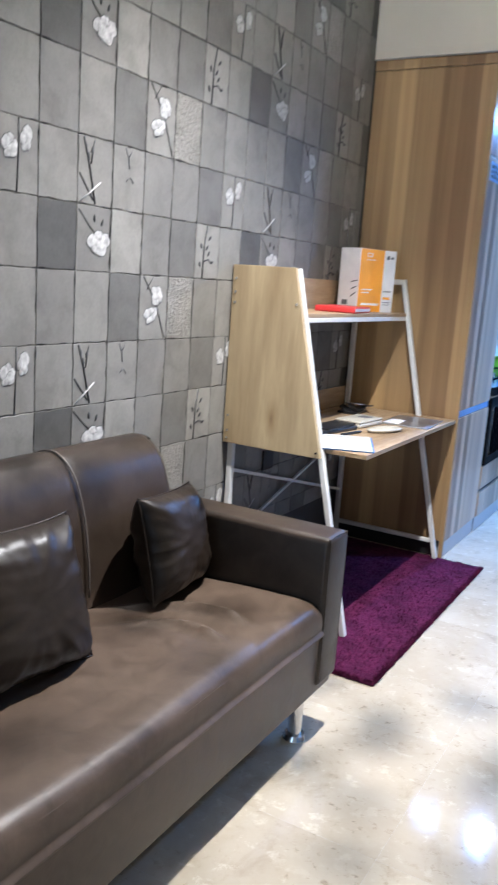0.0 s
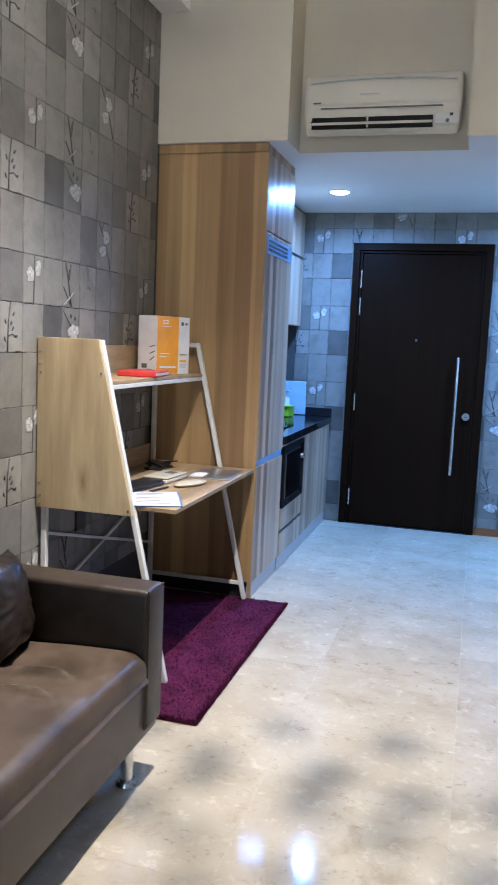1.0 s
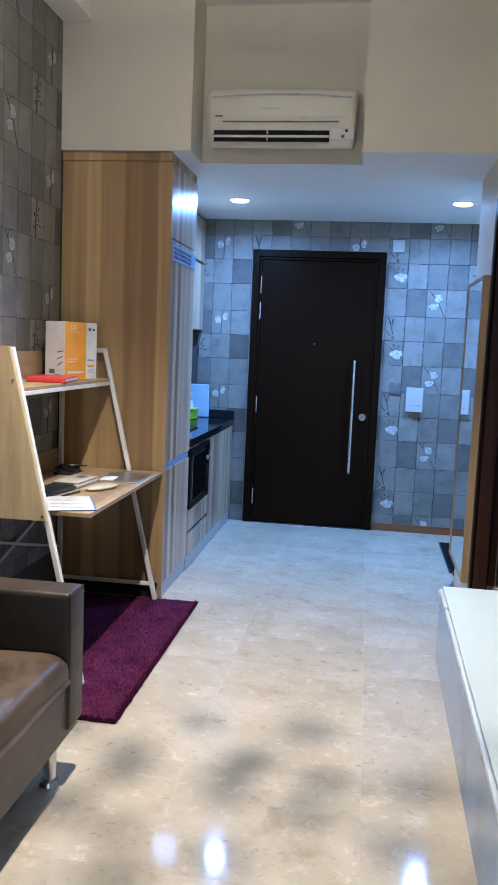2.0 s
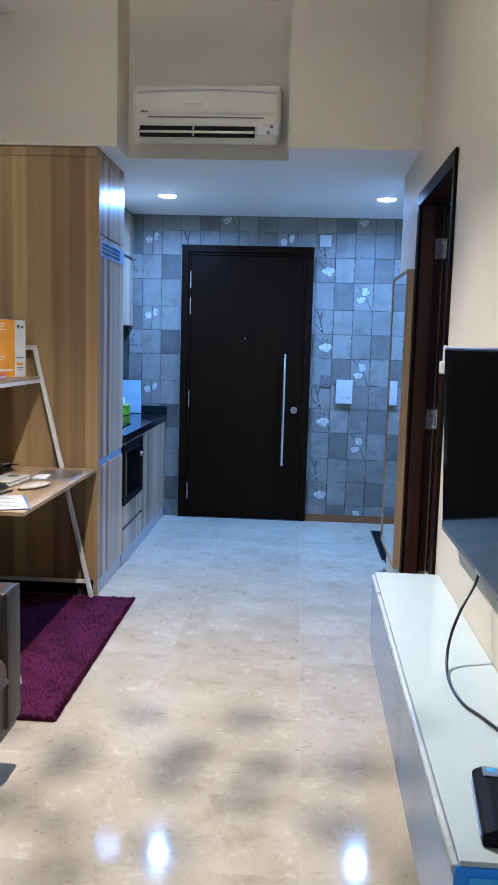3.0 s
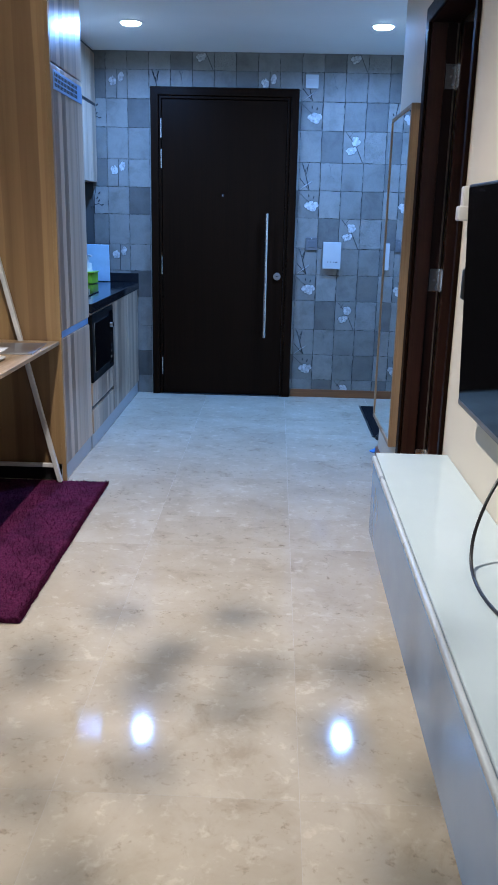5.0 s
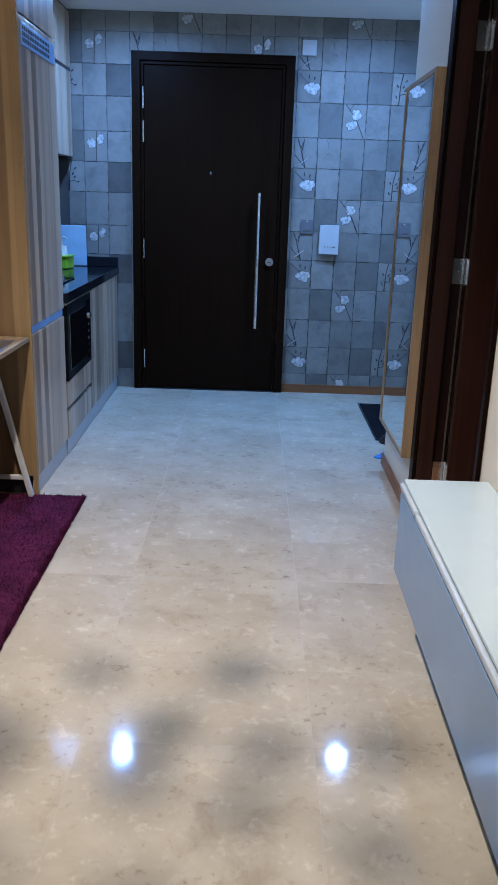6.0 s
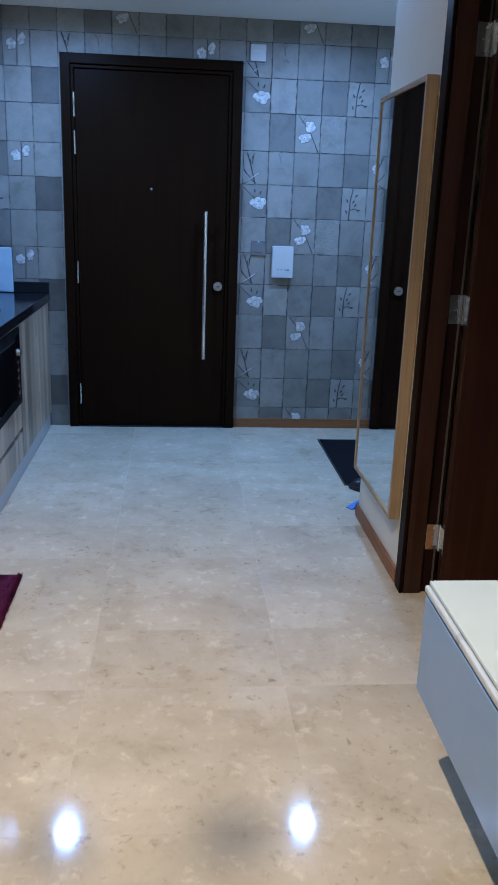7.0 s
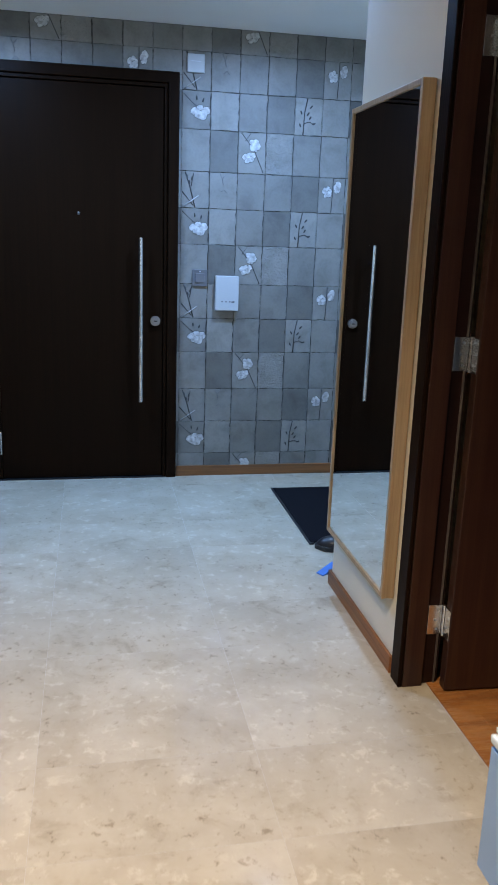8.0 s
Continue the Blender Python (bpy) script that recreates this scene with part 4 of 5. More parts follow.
def on_desk():
    z = SZ + 0.006
    # carton
    b = empty("carton", (-1.46, 3.62, z), "white and orange upright product carton on the shelf", "box")
    m = pose(-1.475, 3.715, z, 0, 0, -20)
    w, d, h = 0.0625, 0.124, 0.287
    part("body", turned(box(-w, w, -d, d, 0, h, 0.0015), m), CARD, b)
    part("orange_panel", turned(box(w + 0.0002, w + 0.0012, -d + 0.001, 0.038, 0.001, h - 0.001), m), ORANGE, b, "orange printed panel")
    part("flap_line", turned(box(-w, w, -0.001, 0.001, h + 0.0002, h + 0.0008), m), INK, b)
    for y0, y1, z0, z1, mt in ((-0.08, -0.045, 0.25, 0.254, CARD), (-0.08, -0.076, 0.25, 0.268, CARD), (-0.049, -0.045, 0.25, 0.268, CARD), (-0.08, -0.045, 0.265, 0.268, CARD), (-0.085, -0.02, 0.236, 0.239, CARD), (-0.10, -0.03, 0.10, 0.104, CARD), (-0.10, -0.05, 0.086, 0.090, CARD), (-0.10, 0.02, 0.03, 0.040, CARD), (0.055, 0.075, 0.245, 0.262, INK), (0.085, 0.105, 0.248, 0.258, INK), (0.05, 0.105, 0.095, 0.100, INK), (0.05, 0.10, 0.060, 0.072, ORANGE), (0.05, 0.105, 0.045, 0.048, INK), (0.05, 0.095, 0.034, 0.037, INK)):
        part("print_bar", turned(box(w + 0.0012, w + 0.0017, y0, y1, z0, z1), m), mt, b)
    for x0, x1, z0, z1 in ((-0.035, 0.0, 0.028, 0.05), (0.0, 0.045, 0.008, 0.014), (0.0, 0.03, 0.018, 0.024)):
        part("print_bar", turned(box(x0, x1, -d - 0.0012, -d - 0.0002, z0, z1), m), INK, b)
    for k in range(3):
        part("print_mark", turned(box(-0.018, 0.018, -0.0006, 0.0006, 0.0, 0.005), m @ pose(0.035, -d - 0.0006, 0.075 + 0.03 * k, 0, -35 + 12 * k, 0)), INK, b)
    r = empty("red_folder", (-1.42, 3.30, z), "thin red booklet lying on the shelf", "booklet")
    part("cover", turned(box(-0.09, 0.09, -0.13, 0.13, 0, 0.026, 0.006), pose(-1.43, 3.36, z, 0, 0, 8)), RED, r)
    part("pages", turned(box(-0.086, 0.0905, -0.126, 0.126, 0.007, 0.019), pose(-1.43, 3.36, z, 0, 0, 8)), PAPER, r)
    # on the desktop
    z = DZ
    p = empty("papers", (-1.17, 2.95, z), "printed white papers with a blue edge on the desk", "papers")
    m = pose(-1.19, 2.955, z, 0, 0, 24)
    part("under_sheet", turned(box(-0.105, 0.105, -0.148, 0.148, 0.0, 0.004), m), BLUE_RUBBER, p, "blue folder beneath")
    part("sheet", turned(box(-0.108, 0.098, -0.15, 0.142, 0.0042, 0.0065), m), PAPER, p)
    for k in range(8):
        part("print_bar", turned(box(-0.08, 0.06 - 0.02 * (k % 3), -0.11 + k * 0.03, -0.105 + k * 0.03, 0.0066, 0.0069), m), INK, p)
    c = empty("cable_pouch", (-1.32, 3.17, z), "black folded pouch on the desk", "pouch")
    part("pouch", turned(box(-0.06, 0.06, -0.14, 0.14, 0.0, 0.020, 0.009, 3), pose(-1.36, 3.16, z, 0, 0, -10)), BLACK, c, "", True, True)
    part("flap", turned(box(-0.055, 0.05, -0.12, 0.12, 0.018, 0.026, 0.0035, 2), pose(-1.35, 3.18, z, 0, 0, -4)), BLACK, c, "", True, True)
    n = empty("pen", (-1.22, 3.16, z), "slim black and silver pen on the desk", "pen")
    part("barrel", rod((-1.27, 3.09, z + 0.006), (-1.24, 3.22, z + 0.006), 0.005, 12), BLACK, n, "", True, True)
    part("tip", rod((-1.24, 3.22, z + 0.006), (-1.237, 3.235, z + 0.006), 0.004, 12, 0.001), CHROME, n)
    v = empty("white_case", (-1.33, 3.40, z), "cream flat plastic case on the desk", "case")
    part("lower", turned(box(-0.065, 0.065, -0.11, 0.11, 0.0, 0.02, 0.008, 3), pose(-1.33, 3.42, z, 0, 0, -6)), CASE_CREAM, v, "", True, True)
    part("lid", turned(box(-0.063, 0.063, -0.108, 0.108, 0.0205, 0.030, 0.0045, 3), pose(-1.33, 3.42, z, 0, 0, -6)), CASE_CREAM, v, "", True, True)
    part("window", turned(box(-0.02, 0.03, 0.02, 0.08, 0.0295, 0.0308), pose(-1.33, 3.42, z, 0, 0, -6)), GREY_PLASTIC, v)
    w = empty("white_tray", (-1.19, 3.38, z), "small rounded cream tray on the desk", "tray")
    bm = bmesh.new()
    bmesh.ops.create_uvsphere(bm, u_segments=28, v_segments=12, radius=1.0)
    turned(bm, pose(-1.175, 3.34, z + 0.011, 0, 0, -24) @ Matrix.Diagonal((0.042, 0.100, 0.013, 1)))
    part("tray", bm, CASE_CREAM, w, "", True)
    s = empty("silver_folder", (-1.15, 3.70, z), "silver-grey folder on the desk", "folder")
    part("cover", turned(box(-0.11, 0.11, -0.15, 0.15, 0.0, 0.006, 0.002), pose(-1.17, 3.69, z, 0, 0, 4)), SATIN, s)
    part("label", turned(box(-0.10, -0.03, -0.13, 0.0, 0.006, 0.0066), pose(-1.17, 3.69, z, 0, 0, 4)), CARD, s)
    k = empty("black_gadget", (-1.49, 3.72, z), "crumpled black and silver wrapped gadget", "gadget")
    for i in range(5):
        a = random.uniform(-0.6, 0.6)
        part("flap", turned(box(-0.035, 0.035, -0.02, 0.02, 0, 0.006, 0.002), pose(-1.50 + 0.015 * i, 3.67 + 0.028 * i, z + 0.018 + 0.012 * (i % 3), 38 * a, 50 * a + 10, 35 * i)), CHROME if i == 2 else BLACK, k)
    part("base", box(-1.54, -1.44, 3.65, 3.80, z, z + 0.012, 0.004), BLACK, k)


on_desk()


# ---- rug and mats ----
def rug():
    r = empty("rug", (-1.2, 3.25, 0), "deep purple shaggy pile rug under the desk", "rug")
    x0, x1, y0, y1 = -1.56, -0.822, 2.50, 3.97
    bm = bmesh.new()
    nx, ny = 74, 148
    g = {}
    for i in range(nx + 1):
        for j in range(ny + 1):
            x, y = x0 + (x1 - x0) * i / nx, y0 + (y1 - y0) * j / ny
            e = min(i, nx - i, j, ny - j)
            k = 0.004 * noise.noise((x * 60, y * 60, 1.0)) + 0.003 * noise.noise((x * 130, y * 130, 5.0))
            wob = 0.006 * noise.noise((x * 40, y * 40, 9.0)) if e == 0 else 0.0
            g[i, j] = bm.verts.new((x + wob, y + wob, 0.001 if e == 0 else 0.013 + k))
    for i in range(nx):
        for j in range(ny):
            bm.faces.new((g[i, j], g[i + 1, j], g[i + 1, j + 1], g[i, j + 1]))
    part("backing", bm, PILE, r, "", True)
    # tufts in one mesh
    t = bmesh.new()
    rnd = random.Random(4)
    for _ in range(9000):
        edge = rnd.random() < 0.25
        x, y = rnd.uniform(x0, x1), rnd.uniform(y0, y1)
        if edge:
            if rnd.random() < 0.66:
                x = x1 + rnd.uniform(-0.012, 0.002)
            else:
                y = y0 + rnd.uniform(-0.002, 0.012)
        a, h, w = rnd.uniform(0, 6.28), rnd.uniform(0.010, 0.022), 0.003
        lean = Vector((rnd.uniform(-0.012, 0.012), rnd.uniform(-0.012, 0.012), h))
        p = Vector((x, y, 0.004))
        s = Vector((math.cos(a), math.sin(a), 0)) * w
        q = Vector((-s.y, s.x, 0))
        b = [t.verts.new(p + s), t.verts.new(p - s * 0.5 + q), t.verts.new(p - s * 0.5 - q), t.verts.new(p + lean)]
        for f in ((0, 1, 3), (1, 2, 3), (2, 0, 3)):
            t.faces.new([b[c] for c in f])
    tagged(part("shag", t, PILE, r), kind="stuff")


rug()


def entrance_bits():
    m = empty("doormat", (0.85, 5.45, 0), "black pile doormat in the entrance recess", "doormat")
    part("mat", turned(box(-0.22, 0.22, -0.41, 0.41, 0.0, 0.012, 0.004), pose(0.865, 5.455, 0.0, 0, 0, 0)), DARK_MAT, m)
    part("border", prism([(0.635, 5.03), (0.66, 5.03), (0.66, 5.88), (0.635, 5.88)], "z", 0.0, 0.008, 0.002), BLACK, m)
    s = empty("dark_shoe", (0.76, 4.93, 0), "black slipper beside the doormat", "shoe")
    sole = [(p.x, p.y) for p in smooth_line([(-0.04, -0.12, 0), (0.0, -0.135, 0), (0.04, -0.12, 0), (0.045, 0.05, 0), (0.03, 0.12, 0), (-0.01, 0.13, 0), (-0.045, 0.08, 0)], 4)]
    part("sole", turned(prism(sole, "z", 0.0, 0.022, 0.003), pose(0.775, 4.95, 0, 0, 0, 70)), BLACK, s)
    up = bmesh.new()
    bmesh.ops.create_uvsphere(up, u_segments=18, v_segments=10, radius=1.0)
    turned(up, pose(0.775, 4.95, 0, 0, 0, 70) @ pose(0, 0.04, 0.02) @ Matrix.Diagonal((0.045, 0.085, 0.045, 1)))
    part("upper", up, BLACK, s, "", True)
    w = empty("door_wedge", (0.63, 4.70, 0), "blue rubber door wedge on the floor", "door wedge")
    part("wedge", turned(prism([(-0.05, 0.0), (0.05, 0.0), (0.05, 0.03), (-0.05, 0.005)], "y", -0.02, 0.02, 0.003), pose(0.632, 4.72, 0.0, 0, 0, 32)), BLUE_RUBBER, w)


entrance_bits()


# ---- television side ----
def console():
    c = empty("tv_console", (0.5, 1.9, 0.25), "long floating white glass-topped console with blue end", "console")
    y0, y1, x0, zb = 1.008, 2.812, 0.346, 0.252

    def splayed(bm):
        """The front runs a little askew to the wall: deeper at the near end."""
        for v in bm.verts:
            v.co.x += (v.co.y - y1) * 0.0105 * (XR - v.co.x) / (XR - x0)
        return bm

    part("carcass", splayed(box(x0 + 0.03, XR - 0.002, y0 + 0.02, y1 - 0.006, zb + 0.003, 0.528, 0.002)), GLOSS_BLUE_GREY, c)
    part("drop_front", splayed(box(x0 + 0.010, x0 + 0.028, y0 + 0.003, y1 - 0.005, zb, 0.505, 0.002)), GLOSS_BLUE_GREY, c, "glossy blue-grey drop front")
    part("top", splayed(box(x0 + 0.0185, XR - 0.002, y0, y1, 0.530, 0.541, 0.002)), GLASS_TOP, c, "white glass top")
    part("front_lip", splayed(box(x0 + 0.006, x0 + 0.0195, y0 + 0.002, y1 - 0.004, 0.514, 0.532, 0.005, 4)), EDGE, c, "rounded pearl edge", True, True)
    part("end_frame", splayed(box(x0 + 0.012, XR - 0.003, y0, y0 + 0.018, zb, 0.529, 0.001)), BLUE_DEEP, c, "deep blue end frame")
    part("end_panel", splayed(box(x0 + 0.034, XR - 0.006, y0 - 0.003, y0 - 0.0005, zb + 0.004, 0.512, 0.001)), BLUE_PANEL, c, "bright blue end panel")


console()


def television():
    t = empty("television", (0.56, 1.95, 0.78), "large black flat television tilted on the wall", "television")
    h, w = 0.622, 1.14
    m = pose(0.553, 2.465, 0.802, 0, -2.4, 0)
    part("body", turned(box(0.0, 0.03, -w, 0.0, 0.0, h, 0.004), m), BLACK, t)
    part("screen", turned(box(-0.0022, -0.0002, -w + 0.008, -0.008, 0.016, h - 0.008), m), SCREEN, t, "glossy dark screen")
    part("lower_bezel", turned(box(-0.003, 0.006, -w + 0.003, -0.003, 0.0, 0.015, 0.001), m), GREY_PLASTIC, t)
    part("back_box", turned(box(0.03, 0.055, -w + 0.25, -0.25, 0.08, h - 0.12, 0.01), m), BLACK, t)
    part("wall_bracket", box(0.595, XR - 0.001, 1.75, 2.15, 0.95, 1.25, 0.003), GREY_PLASTIC, t)
    part("logo_bar", turned(box(-0.0036, -0.0029, -w / 2 - 0.03, -w / 2 + 0.03, 0.004, 0.010), m), SATIN, t)


television()


def tv_bits():
    r = empty("router", (0.5, 1.17, 0.541), "black router box with a small sticker on the console", "router")
    z = 0.541
    m = pose(0.522, 1.150, z, 0, 0, -7)
    part("body", turned(prism([(-0.115, 0.0), (0.115, 0.0), (0.115, 0.030), (-0.095, 0.036), (-0.115, 0.026)], "y", -0.115, 0.115, 0.005), m), HOOD_BLACK, r)
    part("side_trim", turned(box(-0.118, -0.113, -0.10, 0.10, 0.006, 0.016, 0.001), m), SATIN, r)
    part("sticker", turned(box(-0.098, -0.062, 0.070, 0.105, 0.0375, 0.0385), m), SATIN, r, "silver sticker")
    part("sticker_logo", turned(box(-0.088, -0.070, 0.088, 0.100, 0.0386, 0.039), m), BLUE_PANEL, r)
    for i in range(9):
        part("vent_dot", turned(rod((-0.03 + 0.012 * (i % 5), -0.02 - 0.014 * (i // 5), 0.033), (-0.03 + 0.012 * (i % 5), -0.02 - 0.014 * (i // 5), 0.0372), 0.002, 8), m), SATIN, r)
    c = part("power_cable", tube(smooth_line([(0.585, 2.0, 0.83), (0.568, 1.98, 0.76), (0.517, 1.93, 0.685), (0.485, 1.895, 0.61), (0.471, 1.84, 0.556), (0.464, 1.735, 0.5465), (0.475, 1.627, 0.5465), (0.503, 1.565, 0.5465), (0.546, 1.459, 0.5465), (0.582, 1.38, 0.548), (0.598, 1.31, 0.55)], 8), 0.0042, 8), BLACK, None, "", True)
    tagged(c, "black power cable hanging from the television", "cable")
    k = empty("remote_holder", (XR, 2.80, 1.36), "small white remote holder on the wall", "remote")
    part("holder", box(0.570, XR - 0.001, 2.775, 2.825, 1.325, 1.372, 0.006, 3), WHITE, k, "", True, True)
    part("remote", box(0.581, XR - 0.004, 2.780, 2.820, 1.33, 1.432, 0.006, 3), WHITE, k, "", True, True)
    q = empty("black_hook", (XR, 2.70, 1.09), "small black remote clipped to the wall beside the television", "remote")
    part("clip", box(0.584, XR - 0.001, 2.680, 2.718, 1.085, 1.182, 0.008, 3), BLACK, q, "", True, True)


tv_bits()


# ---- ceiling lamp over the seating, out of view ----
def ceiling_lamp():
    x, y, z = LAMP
    c = empty("ceiling_lamp", (x, y, ZC), "unseen ceiling lamp with plates added to dapple its light", "lamp")
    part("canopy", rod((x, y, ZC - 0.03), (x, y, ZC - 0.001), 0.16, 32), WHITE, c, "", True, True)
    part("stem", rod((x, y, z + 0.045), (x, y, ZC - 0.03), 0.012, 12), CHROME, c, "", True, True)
    # plates added under the bulb only to throw dapples on floor and sofa
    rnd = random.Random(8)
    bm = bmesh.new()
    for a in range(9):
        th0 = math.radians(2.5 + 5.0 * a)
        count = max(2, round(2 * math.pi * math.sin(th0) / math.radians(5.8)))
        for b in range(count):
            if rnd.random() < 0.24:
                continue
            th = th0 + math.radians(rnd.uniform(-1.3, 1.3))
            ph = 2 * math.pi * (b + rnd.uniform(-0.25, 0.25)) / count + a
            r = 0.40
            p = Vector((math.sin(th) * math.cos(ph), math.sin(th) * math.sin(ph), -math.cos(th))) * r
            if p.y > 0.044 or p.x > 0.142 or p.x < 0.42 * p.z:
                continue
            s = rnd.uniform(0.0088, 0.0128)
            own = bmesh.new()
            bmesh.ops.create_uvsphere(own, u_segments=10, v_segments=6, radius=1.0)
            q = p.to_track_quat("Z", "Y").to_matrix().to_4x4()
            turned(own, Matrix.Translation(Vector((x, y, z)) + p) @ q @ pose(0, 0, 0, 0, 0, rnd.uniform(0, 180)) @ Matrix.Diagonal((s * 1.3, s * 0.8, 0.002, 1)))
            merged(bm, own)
    tagged(part("dapple_plates", bm, CHROME, c), kind="stuff")


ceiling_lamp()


# ---- floor tiles ----
def slab_mesh(name, w, d, h, mat, bevel=0.00004):
    bm = bmesh.new()
    top = [bm.verts.new((sx * (w / 2 - bevel), sy * (d / 2 - bevel), 0.0)) for sx, sy in ((-1, -1), (1, -1), (1, 1), (-1, 1))]
    mid = [bm.verts.new((sx * w / 2, sy * d / 2, -bevel)) for sx, sy in ((-1, -1), (1, -1), (1, 1), (-1, 1))]
    low = [bm.verts.new((sx * w / 2, sy * d / 2, -h)) for sx, sy in ((-1, -1), (1, -1), (1, 1), (-1, 1))]
    bm.faces.new(top)
    for a, b in ((mid, top), (low, mid)):
        for k in range(4):
            j = (k + 1) % 4
            bm.faces.new((a[k], a[j], b[j], b[k]))
    me = bpy.data.meshes.new(name)
    bm.normal_update()
    bm.to_mesh(me)
    bm.free()
    me.materials.append(mat)
    return me


def lay_floor():
    xs = [XL, -1.09, -0.50, 0.09, 0.70]
    y = 1.36 - 0.925 * 7
    marks = []
    while y < YB:
        marks += [y, y + 0.345]
        y += 0.925
    ys = [YN] + [v for v in marks if YN + 0.05 < v < YB - 0.05] + [YB + 0.01]
    cache = {}
    def lay(x0, x1, y0, y1):
        key = (round(x1 - x0, 3), round(y1 - y0, 3))
        if key not in cache:
            cache[key] = slab_mesh("floor_tile", x1 - x0 - 0.0009, y1 - y0 - 0.0009, 0.001, MARBLE)
        ob = new("floor_tile", cache[key])
        ob.location = ((x0 + x1) / 2, (y0 + y1) / 2, 0)
        ob.parent = floor
    for a, b in zip(xs, xs[1:]):
        for c, d in zip(ys, ys[1:]):
            lay(a, b, c, d)
    for c, d in zip(ys, ys[1:]):
        if d > YE + 0.02:
            lay(0.70, 1.12, max(c, YE + 0.002), d)
            lay(1.12, XE, max(c, YE + 0.002), d)
    bedroom = bpy.data.objects["floor_bedroom"]
    plank = {}
    rnd = random.Random(3)
    for i in range(14):
        x0 = XR + 0.09 + i * 0.092
        y = 1.62 - rnd.uniform(0, 0.5)
        while y < YE - 0.14:
            ln = (0.45, 0.6, 0.75)[rnd.randrange(3)]
            a, b = max(y, 1.61), min(y + ln, YE - 0.13)
            if b - a > 0.05:
                key = round(b - a, 3)
                if key not in plank:
                    plank[key] = slab_mesh("plank", 0.0912, b - a - 0.001, 0.0019, PARQUET)
                ob = new("plank", plank[key])
                ob.location = (x0 + 0.046, (a + b) / 2, 0.0019)
                ob.parent = bedroom
            y += ln


lay_floor()


# ---- wallcovering: pattern of seven columns and three rows ----
PITCH = 0.1525
ROWH = {"A": 0.190, "B": 0.190, "C": 0.212}
PERIOD = sum(ROWH.values())
TONE = {"A": (3, 3, 2, 2, 1, 3, 3), "B": (2, 4, 2, 1, 4, 3, 0), "C": (3, 1, 3, 5, 2, 3, 2)}


def tile_mesh(row, col):
    """A tile in its own x-z plane, facing -y, with an uneven rim."""
    rnd = random.Random(f"{row}{col}")
    w, h = PITCH - 0.0004, ROWH[row] - 0.0004
    base = []
    for a, b in (((-1, -1), (1, -1)), ((1, -1), (1, 1)), ((1, 1), (-1, 1)), ((-1, 1), (-1, -1))):
        for k in range(8):
            t = k / 8
            base.append(((a[0] + (b[0] - a[0]) * t) * w / 2, (a[1] + (b[1] - a[1]) * t) * h / 2))
    bm = bmesh.new()
    rim, top = [], []
    for x, z in base:
        jx, jz = rnd.choice((0.0, 0.0, -0.0014, -0.0036, -0.0058) if x > 0 and col < 5 else (0.0, 0.0, -0.0010, -0.0028)) + rnd.uniform(-0.0008, 0.0003), rnd.choice((0.0, 0.0, 0.0, -0.0022)) + rnd.uniform(-0.0008, 0.0003)
        px, pz = x * (1 + jx / 0.076), z * (1 + jz / 0.095)
        rim.append(bm.verts.new((px, 0.0, pz)))
        k = rnd.uniform(0.0006, 0.0022)
        top.append(bm.verts.new((px - math.copysign(k, x), -0.0022, pz - math.copysign(k, z))))
    bm.faces.new(top)
    for k in range(32):
        j = (k + 1) % 32
        bm.faces.new((rim[k], rim[j], top[j], top[k]))
    bmesh.ops.recalc_face_normals(bm, faces=bm.faces[:])
    for f in bm.faces:
        f.normal_update()
    if top[0].link_faces and bm.faces[:][0].normal.y > 0:
        bmesh.ops.reverse_faces(bm, faces=bm.faces[:])
    me = bpy.data.meshes.new("wall_tile")
    bm.to_mesh(me)
    bm.free()
    k = TONE[row][col - 1]
    me.materials.append(EMBOSS if k == 5 else TILES[k])
    return me


def as_mesh(name, bm, mat, smooth=True):
    me = bpy.data.meshes.new(name)
    bmesh.ops.recalc_face_normals(bm, faces=bm.faces[:])
    bm.to_mesh(me)
    bm.free()
    me.materials.append(mat)
    if smooth:
        me.polygons.foreach_set("use_smooth", [True] * len(me.polygons))
    return me


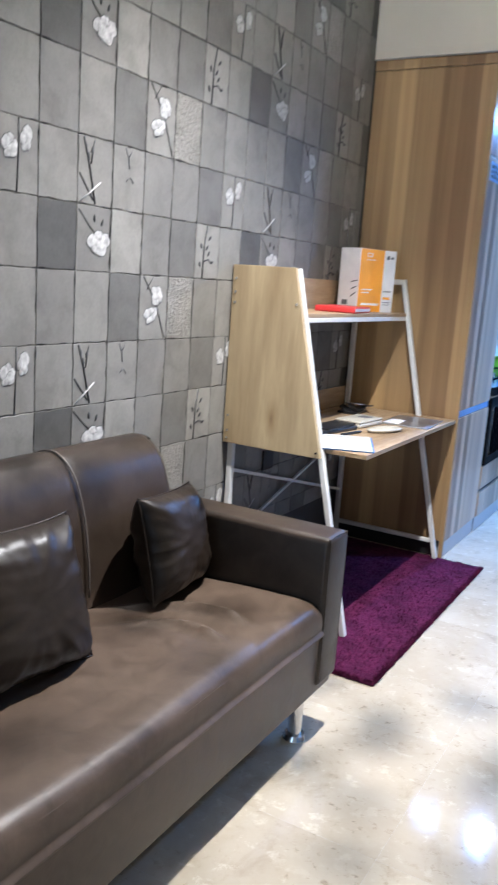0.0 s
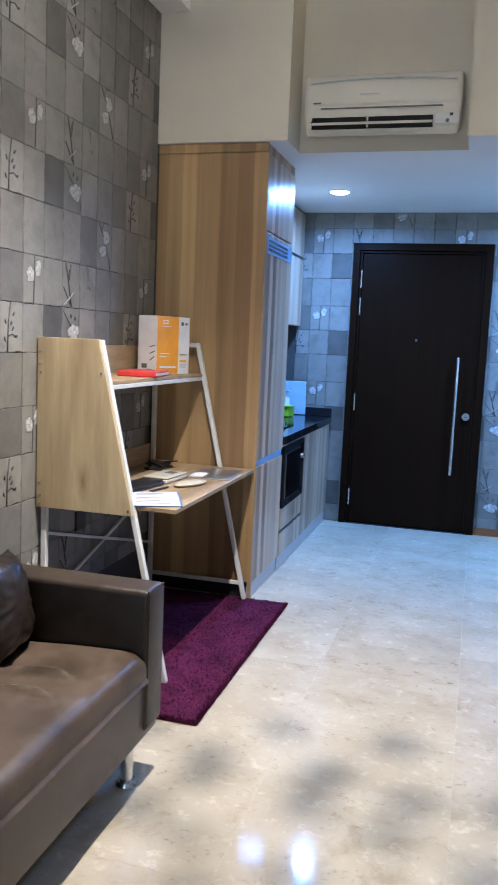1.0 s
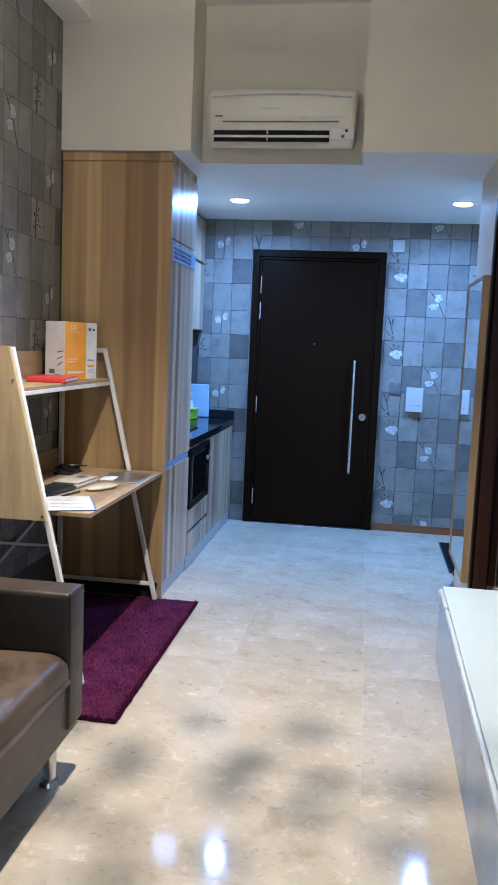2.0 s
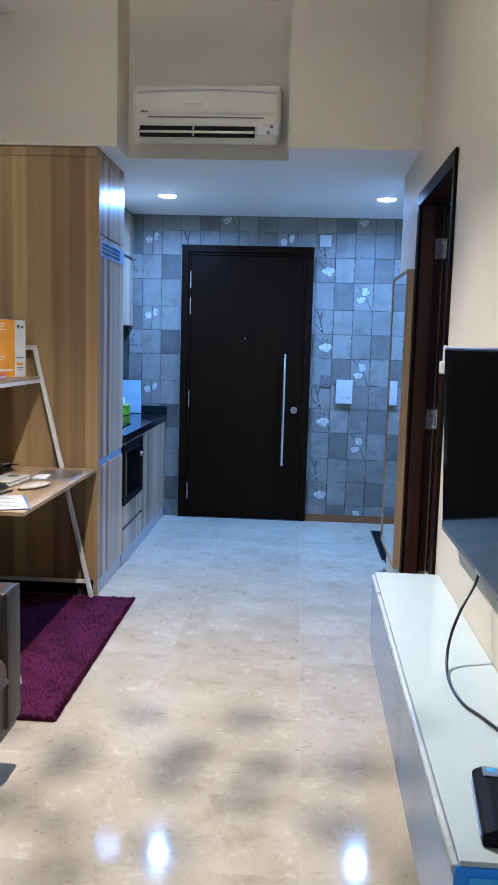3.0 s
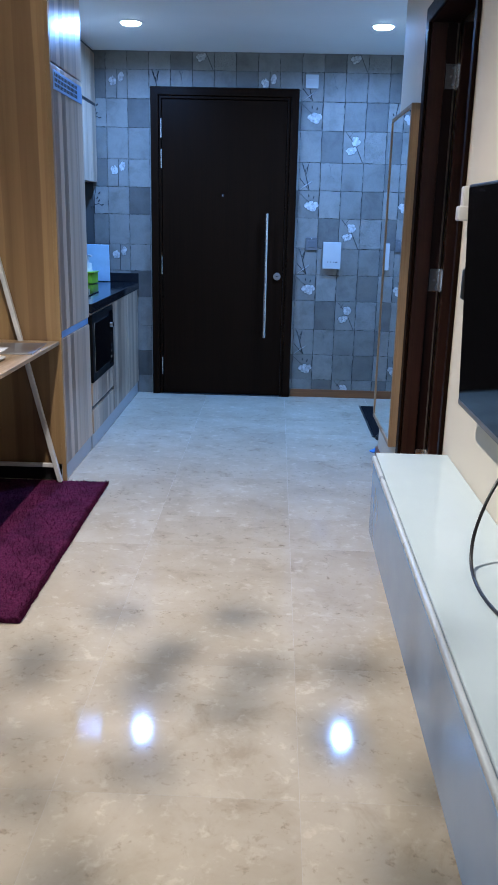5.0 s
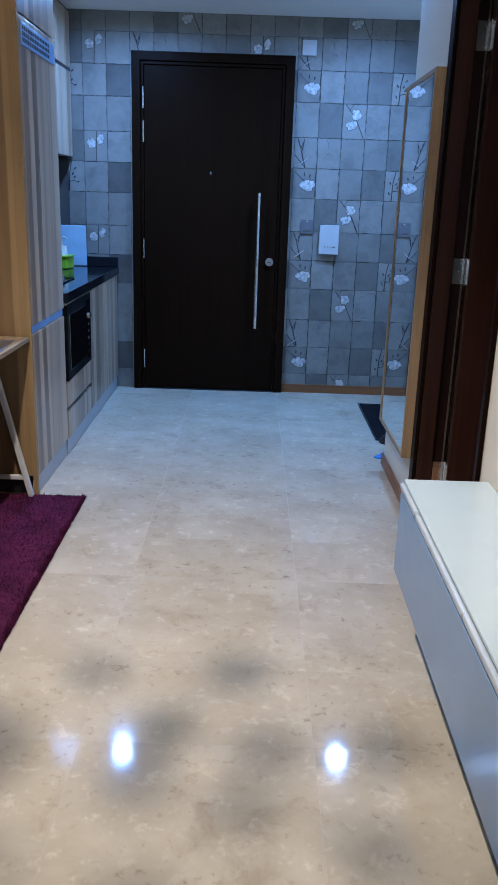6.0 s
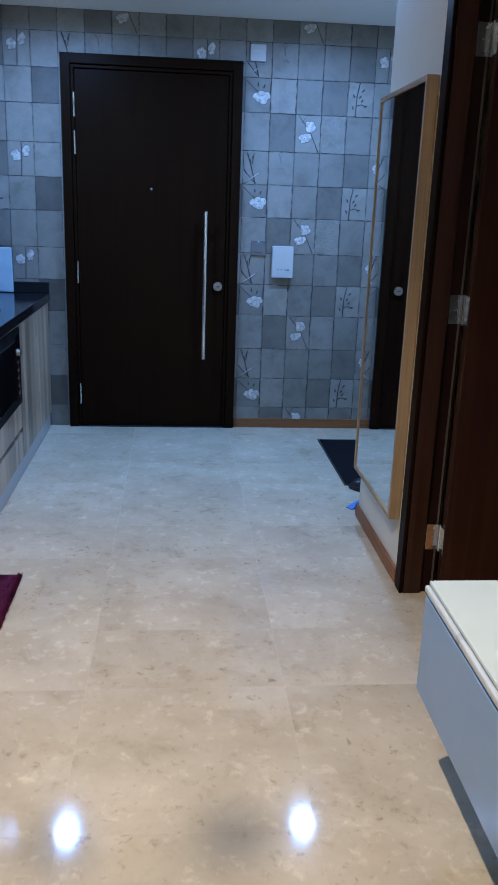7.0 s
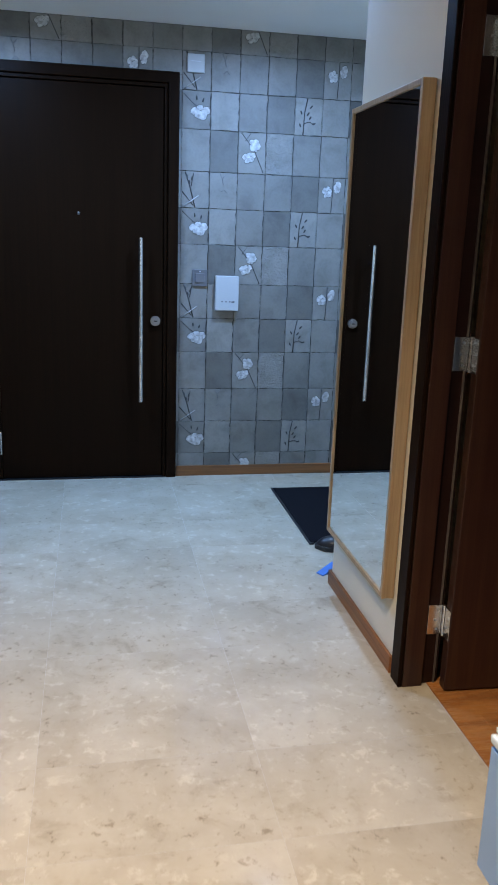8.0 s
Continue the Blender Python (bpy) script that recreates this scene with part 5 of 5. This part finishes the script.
def blossom(cx, cz, size, turn, seed, squash=1.0):
    """A low relief blossom of crinkled, overlapping petals."""
    rnd = random.Random(seed)
    bm = bmesh.new()
    petals = []
    for i in (0, 2, 4, 1, 3):
        a, d = 1.257 * i + rnd.uniform(0.0, 0.7), rnd.uniform(0.16, 0.27)
        petals.append((d * math.cos(a), d * math.sin(a), rnd.uniform(0.17, 0.31)))
    for i, (pu, pv, pr) in enumerate(petals):
        n = 13
        lift = 0.0006 * i
        ring, rim, edge = [], [], []
        def put(u, v, y):
            u, v = u * size * 1.22, v * size * squash * 1.3
            return bm.verts.new((cx + u * math.cos(turn) - v * math.sin(turn), y, cz + u * math.sin(turn) + v * math.cos(turn)))
        mid = put(pu * 0.8, pv * 0.8, -0.0040 - lift)
        for k in range(n):
            a = 2 * math.pi * k / n
            f = 1 + rnd.uniform(-0.13, 0.13)
            ring.append(put(pu + pr * 0.62 * f * math.cos(a), pv + pr * 0.62 * f * math.sin(a), -0.0046 - lift - rnd.uniform(0, 0.0005)))
            rim.append(put(pu + pr * f * math.cos(a), pv + pr * f * math.sin(a), -0.0030 - lift * 0.8))
            edge.append(put(pu + (pr * f + 0.024) * math.cos(a), pv + (pr * f + 0.024) * math.sin(a), -0.0027 - lift * 0.8))
        for k in range(n):
            j = (k + 1) % n
            bm.faces.new((mid, ring[k], ring[j]))
            bm.faces.new((ring[k], rim[k], rim[j], ring[j]))
            bm.faces.new((rim[k], edge[k], edge[j], rim[j])).material_index = 1
    me = as_mesh("blossom", bm, PETAL)
    me.materials.append(TWIG)
    return me


def twigs(lines, leaves, mat):
    bm = bmesh.new()
    for r, pts in lines:
        tube([(x, -0.0032, z) for x, z in pts], r * 1.4, 5, bm)
    for x, z, a in leaves:
        own = bmesh.new()
        bmesh.ops.create_uvsphere(own, u_segments=6, v_segments=4, radius=1.0)
        turned(own, Matrix.Translation((x, -0.0034, z)) @ Matrix.Rotation(-a, 4, "Y") @ Matrix.Diagonal((0.0050, 0.0024, 0.0115, 1)))
        merged(bm, own)
    return as_mesh("twig", bm, mat)


DECOR = {
    ("A", 1): [twigs([(0.0022, [(-0.055, 0.09), (-0.03, 0.02), (0.0, -0.09)]), (0.0018, [(-0.01, 0.085), (-0.022, 0.02)]), (0.0018, [(-0.07, -0.01), (-0.01, -0.08)])], [(-0.045, 0.07, 0.4), (-0.018, 0.06, -0.3), (-0.032, 0.04, 0.2)], TWIG),
               twigs([(0.0024, [(-0.065, -0.088), (0.02, -0.028)])], [], PALE_TWIG)],
    ("A", 2): [twigs([(0.0012, [(-0.02, 0.09), (-0.005, 0.06), (0.0, 0.03)]), (0.0010, [(0.01, 0.085), (-0.003, 0.065)]), (0.0010, [(-0.012, -0.005), (0.005, 0.008), (0.02, -0.01)])], [], GREY_PLASTIC)],
    ("A", 6): [twigs([(0.0016, [(0.005, 0.092), (0.004, 0.0), (0.0, -0.092)])], [], TWIG), blossom(-0.026, 0.018, 0.062, 1.3, 3, 0.75), blossom(0.030, 0.042, 0.066, 1.6, 4, 0.62)],
    ("B", 1): [blossom(0.022, -0.008, 0.082, 0.0, 5, 0.72), twigs([(0.0012, [(-0.07, 0.08), (-0.02, 0.035), (0.0, 0.02)])], [(0.0, 0.06, 0.1), (0.035, 0.05, -0.3)], TWIG)],
    ("B", 5): [twigs([(0.0022, [(-0.01, 0.092), (-0.024, 0.02), (-0.028, -0.092)]), (0.0018, [(-0.026, -0.035), (0.005, -0.025), (0.032, -0.038)])], [(0.012, 0.05, -0.7), (-0.004, 0.015, -0.6), (-0.042, 0.02, 0.4), (0.008, -0.005, -0.6), (-0.046, -0.045, 0.4), (0.03, -0.034, -1.3)], TWIG)],
    ("C", 3): [twigs([(0.0014, [(-0.06, 0.10), (0.01, 0.02), (0.065, -0.10)]), (0.0010, [(-0.04, 0.06), (-0.01, 0.10)])], [], TWIG), blossom(0.014, 0.040, 0.066, 2.0, 6, 0.78), blossom(-0.016, -0.022, 0.074, 0.3, 7, 0.72)],
}
TILE = {(r, c): tile_mesh(r, c) for r in "ABC" for c in range(1, 8)}


def paper(wall, width0, width1, first, z0, z1, pose_of, pitch=PITCH):
    """Tiles from width0 to width1 along a wall; first: where a first column begins."""
    n0 = math.floor((width0 - first) / pitch)
    n1 = math.ceil((width1 - first) / pitch)
    levels = []
    top = 1.107 + 4 * PERIOD
    while top > z0:
        for r in "ABC":
            levels.append((r, top - ROWH[r] / 2))
            top -= ROWH[r]
    for n in range(n0, n1):
        u = first + (n + 0.5) * pitch
        for r, z in levels:
            lo, hi = z - ROWH[r] / 2, z + ROWH[r] / 2
            if hi < z0 + 0.02 or lo > z1 - 0.02:
                continue
            c = n % 7 + 1
            # tiles at a border are cut to fit
            a, b = max(u - pitch / 2, width0), min(u + pitch / 2, width1)
            p, q = max(lo, z0), min(hi, z1)
            if b - a < 0.012 or q - p < 0.012:
                continue
            whole = b - a > pitch - 0.002 and q - p > ROWH[r] - 0.002
            ob = new("wall_tile", TILE[r, c])
            ob.parent = wall
            ob.matrix_basis = pose_of((a + b) / 2, (p + q) / 2) @ Matrix.Diagonal(((b - a) / PITCH, 1, (q - p) / ROWH[r], 1))
            if (r, c) in DECOR and (whole or min((b - a) / pitch, (q - p) / ROWH[r]) > 0.42):
                for me in DECOR[r, c]:
                    k = new(me.name.split(".")[0], me)
                    k.parent = ob
                    k.matrix_basis = ob.matrix_basis.inverted() @ pose_of(u, z)


for u0, u1, low in ((XL + 0.30, -0.9265, 0.0), (-0.9265, -0.914, 0.0), (-0.9265, 0.141, 2.172), (0.124, 0.141, 0.0), (0.141, XE, 0.0)):
    paper(wall_back, u0, u1, 0.141, low, 2.172 if u1 - u0 < 0.05 else ZS, lambda u, z: pose(u, YB, z))
paper(wall_left, 1.30, YF, 1.875, 0.25, 3.053, lambda u, z: pose(XL, u, z, 0, 0, 90), 0.1545)
